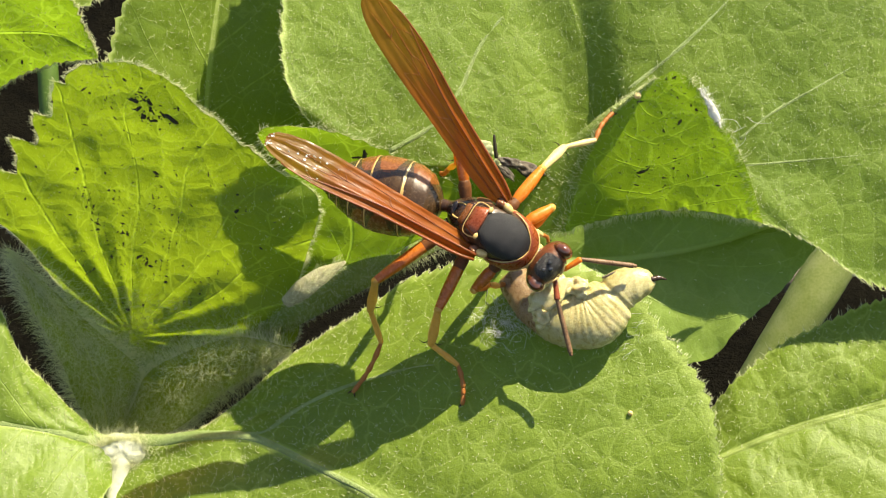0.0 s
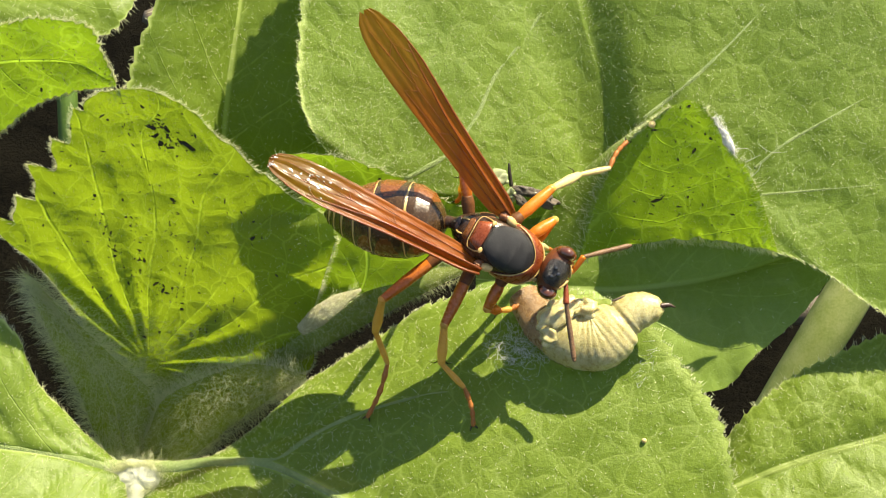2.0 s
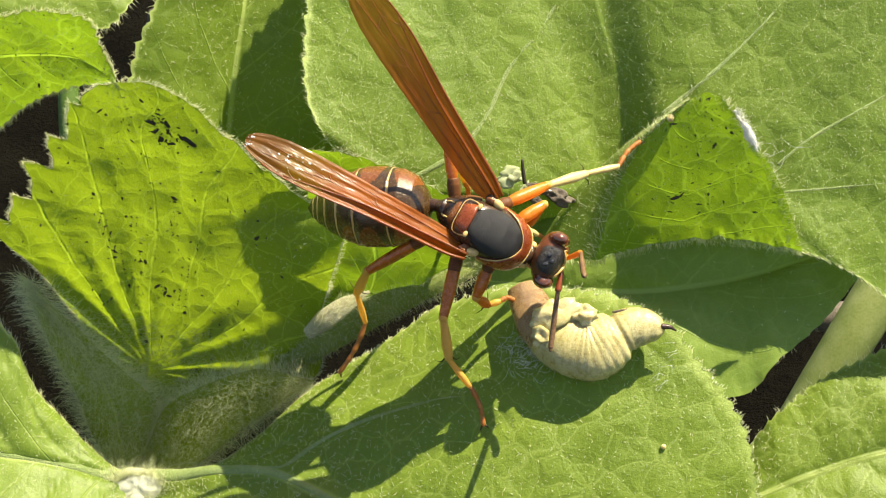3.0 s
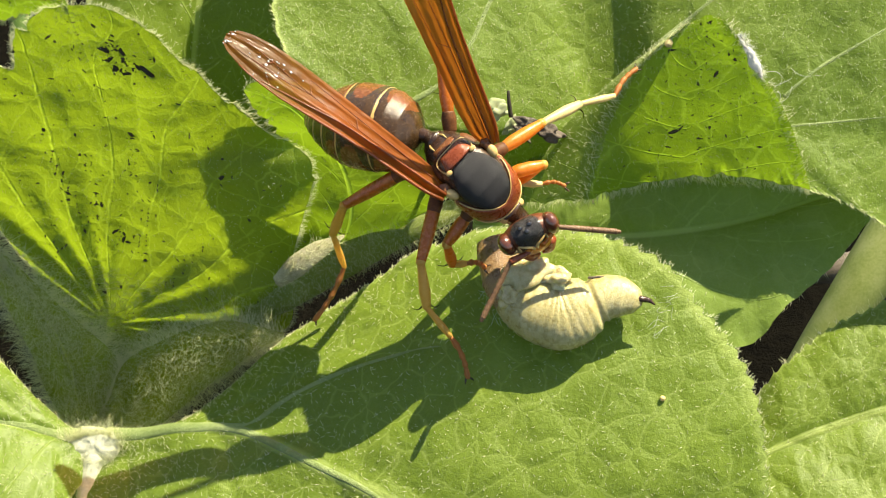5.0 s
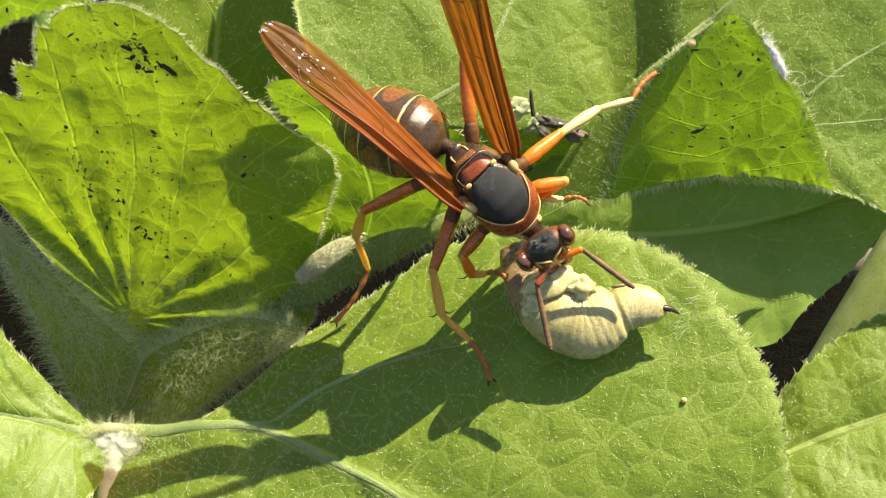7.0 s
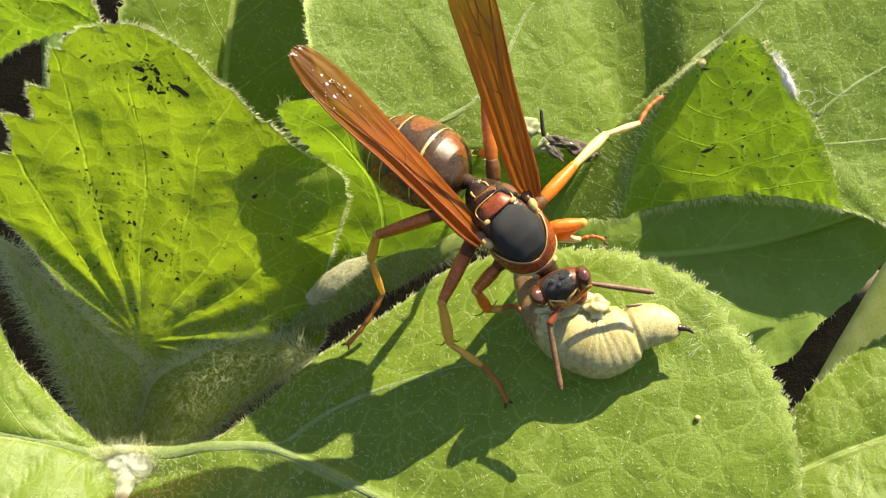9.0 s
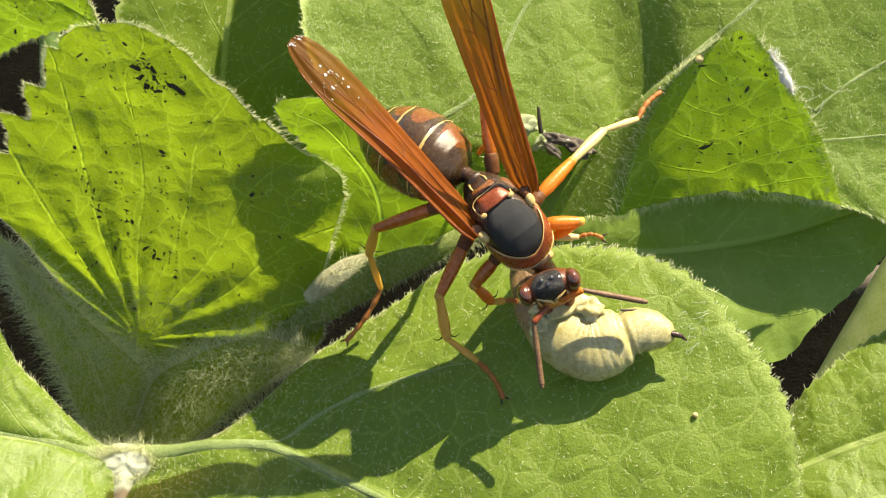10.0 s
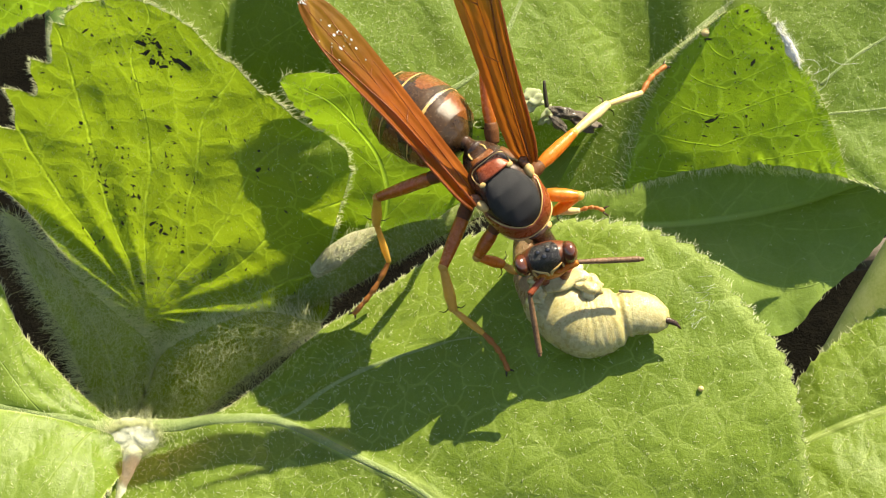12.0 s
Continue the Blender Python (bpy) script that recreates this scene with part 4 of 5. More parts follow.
def build_wasp():
    root = new("paper_wasp")
    tagged(root, "rust and black paper wasp with amber wings, feeding on a larva", "wasp")
    P = {}

    def add(name, data, material, label="", parent=None, key=None, **kw):
        ob = link(name, data[0], data[1], material, parent or root, label, still=False, **kw)
        P[key or name] = ob
        return ob

    vs, nu, nv = [], 48, 44
    for i in range(nu + 1):
        x = -0.9 + 3.84 * math.sin((i / nu - 0.5) * math.pi)
        for j in range(nv):
            vs.append(tuple(core(x, 2 * math.pi * j / nv)))
    fs = [(i * nv + j, i * nv + (j + 1) % nv, (i + 1) * nv + (j + 1) % nv, (i + 1) * nv + j) for i in range(nu) for j in range(nv)]
    add("thorax", (vs, fs), DARKBROWN)
    # back shield, widest at the wing joints
    lo, hi = SHIELD[0][0], SHIELD[-1][0]
    add("back_shield", plate(lo, hi, lambda u: -shield_angle(lo + (hi - lo) * u), lambda u: shield_angle(lo + (hi - lo) * u), 0.20, 44, 36, 8), BLACK, "matt black back shield")
    rear = lambda a: float(np.interp(abs(a), [0, 0.25, 0.5, 0.8, 1.0, 1.25, 1.8], [1.72, 1.55, 1.2, 0.62, 0.0, -0.75, -0.6]))
    fore = lambda a: float(np.interp(abs(a), [0, 0.4, 0.8, 1.2, 1.6, 1.8], [2.42, 2.38, 2.2, 1.85, 1.35, 1.0]))
    add("collar", plate(lambda v: rear(3.6 * v - 1.8), lambda v: fore(3.6 * v - 1.8), -1.8, 1.8, 0.20, 18, 56, 6), RED, "rust collar with cream edges")
    add("scutellum", plate(-3.35, -2.38, lambda u: -0.50 - 0.16 * u, lambda u: 0.50 + 0.16 * u, 0.34, 18, 24, 4), RED, "glossy rust scutellum")
    add("hind_plate", plate(-3.85, -3.5, -0.62, 0.62, 0.14, 12, 20, 3), RUST, "narrow brown plate")
    for sx, key in ((-1, "r"), (1, "l")):
        add("cream_line", tube([skin(rear(a), a * sx, 0.10) for a in (0.0, 0.25, 0.5, 0.8, 1.0, 1.15)], [0.03, 0.045, 0.045, 0.05, 0.03], 8, count=28), CREAM, "cream line", key="line" + key)
        add("cream_line", tube([skin(-2.42, 0.60 * sx, 0.16), skin(-2.75, 0.72 * sx, 0.16), skin(-3.2, 0.74 * sx, 0.18), skin(-3.42, 0.45 * sx, 0.2), skin(-3.46, 0.0, 0.2)], [0.06, 0.038, 0.038, 0.035, 0.035], 8, count=24), CREAM, "cream line", key="linb" + key)
        add("cream_spot", blob(skin(-2.36, 0.50 * sx, 0.2), (0.17, 0.24, 0.10), 14, 10), CREAM, "cream spot", key="spotc" + key)
        add("cream_line", tube([skin(-3.9, 0.42 * sx, 0.06), skin(-4.15, 0.5 * sx, 0.08), skin(-4.4, 0.5 * sx, 0.05)], [0.05, 0.08, 0.03], 8, count=12), CREAM, "cream stripe", key="linc" + key)
        add("side_plate", plate(-3.4, -2.3, 0.95 * sx, 1.5 * sx, 0.16, 12, 12, 3), LEG_ROOT, key="sidep" + key)
        add("tegula", blob((-1.22, 1.92 * sx, 1.18), (0.50, 0.32, 0.30), 20, 12, Matrix.Rotation(-0.3 * sx, 4, "Z")), CREAM, "cream wing joint", key="teg" + key)
        add("tegula", blob((-1.75, 2.02 * sx, 1.0), (0.46, 0.42, 0.36), 18, 12, None, 0.3), RUST, key="tegd" + key)
        add("side_spot", blob((-0.35, 2.0 * sx, 0.25), (0.42, 0.18, 0.34), 16, 10), CREAM, "cream spot", key="spot" + key)
        add("side_spot", blob((-1.5, 1.98 * sx, -0.1), (0.5, 0.2, 0.42), 16, 10, None, 0.2), LEG_ROOT, key="spotb" + key)
        add("collar_rim", tube([skin(fore(a) + 0.03, a * sx, 0.12) for a in (0.0, 0.3, 0.6, 0.9, 1.2, 1.5, 1.75)], [0.04, 0.05, 0.055, 0.04], 8, count=28), CREAM, "cream rim", key="rim" + key)
        add("neck_spot", blob((2.55, 0.75 * sx, 0.18), (0.32, 0.30, 0.28), 14, 10, None, 0.2), CREAM, "cream spot", key="neck" + key)
    add("neck", tube([(2.3, 0, -0.2), (3.0, 0, -0.4), (3.7, 0, -0.6)], [1.05, 0.75, 0.7], 16, count=8), DARKBROWN)
    add("waist", tube([(-4.1, 0, -0.7), (-4.7, -0.1, -1.1), (-5.1, -0.25, -1.4)], [0.8, 0.46, 0.5], 14, count=10), DARKBROWN)

    # abdomen: x runs backwards from the waist
    prof = [(0, 0.4), (0.3, 1.1), (0.9, 1.95), (1.8, 2.42), (3.1, 2.62), (4.4, 2.62), (5.7, 2.3), (7.0, 1.75), (8.0, 1.15), (8.8, 0.55), (9.2, 0.08)]
    nu, nv = 184, 88
    vs, slots = [], []
    edges = (2.5, 4.9, 6.3, 7.35, 8.1, 8.6)
    for i in range(nu + 1):
        x = 9.2 * i / nu
        r = np.interp(x, [p[0] for p in prof], [p[1] for p in prof])
        step = sum(0.07 * max(0.0, 1 - abs(x - e - 0.15) / 0.3) * (1 if x < e + 0.15 else 0) for e in edges)
        sag = -0.055 * x * x * 0.55
        for j in range(nv):
            a = 2 * math.pi * j / nv
            vs.append((-1.12 * x, 1.12 * (r + step) * math.sin(a), 1.05 * (r + step) * math.cos(a) + sag))
    fs = []
    for i in range(nu):
        x = 9.2 * (i + 0.5) / nu
        for j in range(nv):
            a = 2 * math.pi * (j + 0.5) / nv
            a = abs((a + math.pi) % (2 * math.pi) - math.pi)
            fs.append((i * nv + j, (i + 1) * nv + j, (i + 1) * nv + (j + 1) % nv, i * nv + (j + 1) % nv))
            band = min((e - x) for e in edges if e > x) if x < 8.6 else 1
            wave = 0.10 + 0.10 * math.cos(2 * a + 0.6)
            k = 0
            if band < 0.07 + 0.7 * wave:
                k = 1
            elif x < 6.3 and 0.5 < a < 2.4 and ((a - 1.4) / 0.85) ** 2 + ((band - 1.1) / 0.9) ** 2 < 1:
                k = 2
            elif band < 0.16 + wave:
                k = 3
            slots.append(k)
    add("abdomen", (vs, fs), [OLIVE, BAND, RUST, DARKBROWN], "banded brown, rust and cream abdomen", slots=slots)

    # head: x towards the face, z to the crown
    head = add("head", blob((0.2, 0, 0), (1.08, 2.0, 1.6), 36, 24, None), HEAD, "rust head with a black crown")
    vs = []
    for i in range(21):
        phi = radians(-50 + 126 * i / 20)
        for j in range(17):
            v = j / 8 - 1
            y = v * (1.0 - 0.30 * max(0.0, (i - 12) / 8) - 0.35 * (max(0.0, (6 - i)) / 6) ** 2 + 0.05 * noise.noise(Vector((i * 0.5, v, 1))))
            r = math.sqrt(1 - (y / 2.0) ** 2)
            k = 1.03 + 0.03 * (1 - abs(v) ** 6) * (1 - abs(i / 10 - 1) ** 6)
            vs.append((0.2 + 1.08 * k * r * math.sin(phi), y, 1.6 * k * r * math.cos(phi)))
    add("crown", (vs, grid_faces(20, 16)), CROWN, "black pitted crown", parent=head)
    for k in (-1, 1):
        add("compound_eye", blob((0.34, 1.50 * k, 0.50), (0.80, 0.60, 1.08), 30, 20, Matrix.Rotation(-0.25 * k, 4, "X")), EYE, "glossy brown eye", parent=head, key="eye%d" % k)
        add("ocellus", blob((-0.02, 0.34 * k, 1.64), (0.17, 0.17, 0.15), 14, 10), OCELLUS, "glossy black simple eye", parent=head, key="oc%d" % k)
        add("brow_line", tube([(1.38, 0.10 * k, 0.40), (1.30, 0.20 * k, 0.86), (1.14, 0.62 * k, 1.06), (0.92, 0.98 * k, 1.12)], [0.08, 0.10, 0.08, 0.05], 8, count=14), CREAM, "cream brow", parent=head, key="brow%d" % k)
        add("brow_line", tube([(0.95, 1.0 * k, 1.02), (1.12, 0.98 * k, 0.55), (1.18, 0.92 * k, 0.0)], [0.05, 0.08, 0.06], 8, count=10), CREAM, "cream eye rim", parent=head, key="rimb%d" % k)
        add("mandible", tube([(0.9, 0.95 * k, -1.25), (1.3, 0.6 * k, -1.85), (1.35, 0.12 * k, -2.2)], [0.46, 0.40, 0.12], 12, count=12), RED, parent=head, key="mand%d" % k)
        add("socket", blob((1.30, 0.52 * k, 0.30), (0.22, 0.28, 0.28), 14, 10), ORANGE, parent=head, key="sock%d" % k)
    add("ocellus", blob((0.34, 0, 1.64), (0.19, 0.19, 0.16), 14, 10), OCELLUS, "glossy black simple eye", parent=head, key="oc0")
    add("face_plate", blob((0.98, 0, -0.72), (0.52, 1.12, 0.95), 24, 14), ORANGE, "orange face", parent=head)

    # antennae: each runs along x from its joint
    for key in ("l", "r"):
        add("scape", tube([(0, 0, 0), (0.5, 0, 0.02), (1.45, 0, 0)], [0.16, 0.21, 0.24], 12, count=12), ORANGE if key == "l" else RED, "orange antenna base", key="scape" + key)
        n = 11
        rr, pp = [], []
        for i in range(n * 6 + 1):
            x = 4.3 * i / (n * 6)
            pp.append((x, 0, -0.10 * math.sin(x / 4.3 * math.pi)))
            rr.append((0.15 + 0.05 * min(1, x / 1.5)) * (1 - 0.11 * (i % 6 == 0)) * (1 if x < 4.1 else 0.7))
        add("flagellum", tube(pp, rr, 10), HORN, "ringed brown antenna", key="flag" + key)

    # wings: each runs along x from its joint, y across
    for key, s in (("r", -1), ("l", 1)):
        nu, nv = 110, 40
        vs, uvs = [], []
        L = 17.3 if key == "r" else 18.2
        rng = random.Random(17 if key == "r" else 23)
        for i in range(nu + 1):
            u = i / nu
            lead, trail = wing_outline(u)
            for j in range(nv + 1):
                v = j / nv
                y = lead - (lead + trail) * v
                ridge = math.exp(-((v - 0.30) / 0.13) ** 2) * 0.50 + math.exp(-((v - 0.04) / 0.07) ** 2) * 0.30 + math.exp(-((v - 0.66) / 0.12) ** 2) * 0.12 - 0.15 * v
                z = ridge * (1 if s < 0 else 0.45) * (1 - 0.75 * u) + 0.02 * math.sin(v * 27 + 2 * u) + 0.35 * math.sin(u * 2.4)
                z += 0.10 * noise.noise(Vector((u * 7, v * 2.2, 3 * s))) * u + 0.02 * noise.noise(Vector((u * 26, v * 11, s)))
                ragged = 0.22 * noise.noise(Vector((v * 5, s, 2))) * max(0.0, u - 0.94) / 0.06
                vs.append((L * u + ragged, y * s * -1, z))
                uvs.append((u, v))
        sh = np.array(vs).reshape(nu + 1, nv + 1, 3)
        wing = add("wing", (vs, grid_faces(nu, nv)), AMBER, "amber folded forewing", key="wing" + key, uvs=uvs)
        runs = [[(k / 20 * 0.9, 0.01) for k in range(21)], [(0.0, 0.34), (0.2, 0.31), (0.45, 0.27), (0.62, 0.20), (0.80, 0.04)],
                [(0.0, 0.5), (0.3, 0.42), (0.6, 0.50), (0.8, 0.62)], [(0.05, 0.7), (0.4, 0.72), (0.66, 0.82)], [(0.62, 0.20), (0.70, 0.42), (0.62, 0.50)],
                [(0.70, 0.42), (0.84, 0.38), (0.95, 0.3)], [(0.80, 0.62), (0.84, 0.38)], [(0.76, 0.08), (0.84, 0.38)], [(0.40, 0.40), (0.44, 0.72)], [(0.80, 0.62), (0.93, 0.72)], [(0.62, 0.50), (0.66, 0.82)]]
        for run in runs:
            pts = []
            for u, v in run:
                i, j = min(nu, int(u * nu)), min(nv, int(v * nv + 0.5))
                pts.append(sh[i, j] + np.array((0, 0, 0.02)))
            thick = 0.08 if len(run) > 10 else 0.06 if len(run) == 5 else 0.028
            add("wing_vein", tube(pts, [thick * 1.5, thick, thick * 0.6], 6, count=24), VEIN, parent=wing, key="vein%s%d" % (key, runs.index(run)))
        if key == "r":
            drops = ([], [])
            for k in range(46):
                u, v = (rng.uniform(0.975, 1.0), rng.random()) if k < 20 else (rng.gauss(0.80, 0.05), rng.gauss(0.5, 0.2))
                p = sh[min(nu, max(0, int(u * nu))), min(nv, max(0, int(v * nv)))]
                r = 0.018 + 0.05 * rng.random() ** 2
                blob(p + np.array((0, 0, 0.02)), (r * rng.uniform(0.7, 2.2), r, 0.04), 10, 6, None, 0.5, k, data=drops)
            add("water_drops", drops, OCELLUS_WET, "tiny glistening drops", parent=wing, key="drops")

    # legs: each bone runs along x from its joint
    for key, (l1, l2, l3, l4) in LEGS.items():
        fem_m, tib_m, tar_m, foot_m = LEG_LOOK[key]
        femur = add("femur", tube([(0, 0, 0), (l1 * 0.3, 0, 0.05), (l1 * 0.75, 0, 0.03), (l1, 0, 0)], [0.30, 0.47, 0.45, 0.32], 14, count=18), fem_m, "orange upper leg", key="femur" + key)
        add("knee", blob((l1, 0, 0.02), (0.34, 0.33, 0.33), 14, 10), YELLOW, "yellow knee", parent=femur, key="knee" + key)
        dark = 0.36 if key in ("rh", "rm") else 0.17
        add("leg_root", tube([(-0.5, 0, 0), (0.1, 0, 0.01), (l1 * dark * 0.7, 0, 0.045), (l1 * dark, 0, 0.05)], [0.44, 0.48, 0.50, 0.40], 14, count=12), LEG_ROOT, "dark leg root", parent=femur, key="lroot" + key)
        tibia = add("tibia", tube([(0, 0, 0), (l2 * 0.4, 0, 0.03), (l2 * 0.9, 0, 0), (l2, 0, 0)], [0.25, 0.32, 0.39, 0.28], 14, count=16), tib_m, "paler lower leg", key="tibia" + key)
        for k in (-1, 1):
            add("spur", tube([(l2 * 0.93, 0.15 * k, -0.15), (l2 + 0.25, 0.55 * k, -0.45), (l2 + 0.2, 0.95 * k, -0.7)], [0.07, 0.045, 0.012], 6, count=8), DARKBROWN, "dark spur", parent=tibia, key="spur%s%d" % (key, k))
        tarsus = add("tarsus", tube([(0, 0, 0), (l3 * 0.5, 0, 0.02), (l3 * 0.9, 0, 0), (l3, 0, 0)], [0.19, 0.22, 0.26, 0.18], 12, count=14), tar_m, "slender foot joint", key="tarsus" + key)
        data, at = ([], []), 0.0
        for i, f in enumerate((0.34, 0.24, 0.18, 0.24)):
            pts = [(x, 0.22 * math.sin(math.pi * x / l4), 0.02) for x in (at, at + f * l4 * 0.5, at + f * l4 * 0.84, at + f * l4)]
            tube(pts, [g * (0.68 if key == "lf" else 0.92) for g in (0.15, 0.19, 0.25 - 0.01 * i, 0.16)], 10, count=10, data=data)
            at += f * l4
        foot = add("foot", data, foot_m, "tawny jointed foot", key="foot" + key)
        for k in (-1, 1):
            add("claw", tube([(l4 - 0.05, 0.1 * k, 0), (l4 + 0.2, 0.28 * k, 0.02), (l4 + 0.35, 0.28 * k, -0.18)], [0.08, 0.06, 0.02], 6, count=6), DARKBROWN, parent=foot, key="claw%s%d" % (key, k))
    return root, P


OCELLUS_WET = plain("water_drop", (0.75, 0.75, 0.72), (0.9, 0.9, 0.88), rough=0.05, coat=1.0, bump=0.0)
# upper leg, lower leg, foot joint and toe lengths; r and l: the wasp's right and left
LEGS = {"rh": (6.2, 4.4, 3.3, 4.7), "rm": (4.8, 3.3, 2.65, 3.1), "rf": (2.6, 2.0, 1.0, 1.3), "lh": (5.0, 6.2, 4.6, 5.0), "lm": (3.9, 3.7, 2.8, 2.9), "lf": (2.6, 2.4, 1.8, 1.6)}
LEG_LOOK = {"rh": (LEG_RUST, YELLOW, YELLOW, TAWNY), "rm": (LEG_RUST, YELLOW, YELLOW, TAWNY), "rf": (LEG_RUST, ORANGE, YELLOW, TAWNY), "lh": (LEG_RUST, ORANGE, YELLOW, TAWNY), "lm": (ORANGE, PALE, PALE, TAWNY), "lf": (ORANGE, ORANGE, PALE, TAWNY)}
HIPS = {"rh": (-3.9, -1.9, -1.7), "rm": (-1.6, -2.2, -1.9), "rf": (0.8, -1.9, -1.5), "lh": (-4.2, 1.5, -1.0), "lm": (-0.6, 2.3, -1.2), "lf": (0.9, 1.7, -1.4)}


# ---- the larva (its own space: x towards the tail, z up; millimetres) ----
def build_larva():
    root = new("larva")
    tagged(root, "cream ribbed larva, half eaten, lying on the broad leaf", "larva")
    path = spline([(-3.7, 5.2, -1.6), (-3.4, 3.8, -1.2), (-2.7, 2.1, -0.5), (-1.3, 0.4, 0), (0.6, -0.4, 0), (2.3, 0.1, 0.1), (3.7, 0.6, 0.2), (4.9, 0.5, 0.3), (6.1, 0.1, 0.3)], 150)
    vs, fs, nv = [], [], 36
    rad = np.interp(np.linspace(0, 1, 150), [0, 0.12, 0.3, 0.45, 0.58, 0.68, 0.76, 0.80, 0.9, 0.97, 1], [1.3, 1.6, 1.85, 2.25, 2.45, 2.25, 1.85, 1.62, 1.45, 0.95, 0.3])
    tan = np.gradient(path, axis=0)
    tan /= np.linalg.norm(tan, axis=1)[:, None]
    for i in range(150):
        side = np.cross(tan[i], (0, 0, 1.0))
        side /= np.linalg.norm(side)
        up = np.cross(side, tan[i])
        ring = 0.09 * abs(math.sin(i / 150 * math.pi * 31)) ** 0.3 * (1 if i < 112 else 0.3) if i > 30 else 0
        cut = -0.30 * math.exp(-((i - 113.5) / 2.6) ** 2)
        for j in range(nv):
            a = 2 * math.pi * j / nv
            wrinkle = 0.09 * noise.noise(Vector((i * 0.07, math.cos(a) * 1.3, math.sin(a) * 1.3))) + 0.02 * noise.noise(Vector((i * 0.5, math.cos(a) * 6, math.sin(a) * 6)))
            r = rad[i] + ring - 0.1 + cut + wrinkle
            vs.append(tuple(path[i] + r * (math.cos(a) * side + 0.74 * math.sin(a) * up)))
    for i in range(149):
        for j in range(nv):
            a, b = i * nv + j, i * nv + (j + 1) % nv
            fs.append((a, b, b + nv, a + nv))
    fs.append(tuple(range(nv))[::-1])
    fs.append(tuple(149 * nv + j for j in range(nv)))
    slots = [1 if (k // nv) < 46 + 4 * math.sin((k % nv) * 0.7) else 0 for k in range(149 * nv)] + [1, 0]
    link("body", vs, fs, [LARVA, FLESH], root, still=False, slots=slots)
    link("torn_flesh", *blob((-1.5, 2.2, 0.9), (1.9, 1.2, 0.8), 80, 50, Matrix.Rotation(0.3, 4, "Z"), 0.42, 3), PULP, root, "wet torn yellowish flesh", still=False)
    link("torn_flap", *blob((0.6, 1.9, 1.0), (1.1, 0.8, 0.7), 50, 32, Matrix.Rotation(-0.4, 4, "Z"), 0.6, 8), PULP, root, "torn wet skin", still=False)
    link("torn_flap", *blob((-2.6, 0.9, 0.9), (0.8, 0.9, 0.6), 40, 26, None, 0.6, 12), PULP, root, "torn wet skin", still=False)
    link("tail_tip", *tube([(5.8, 0.35, 0.6), (6.5, 0.2, 0.45), (6.9, -0.1, 0.3)], [0.24, 0.20, 0.05], 10, count=8), DARKBROWN, root, "dark tail tip", still=False)
    data = tube([(2.6, 1.9, 0.75), (3.9, 1.8, 0.7), (5.6, 0.9, 0.7)], [0.08, 0.12, 0.06], 7, count=14)
    link("seam", data[0], data[1], TWIG, root, "brown seam", still=False)
    return root


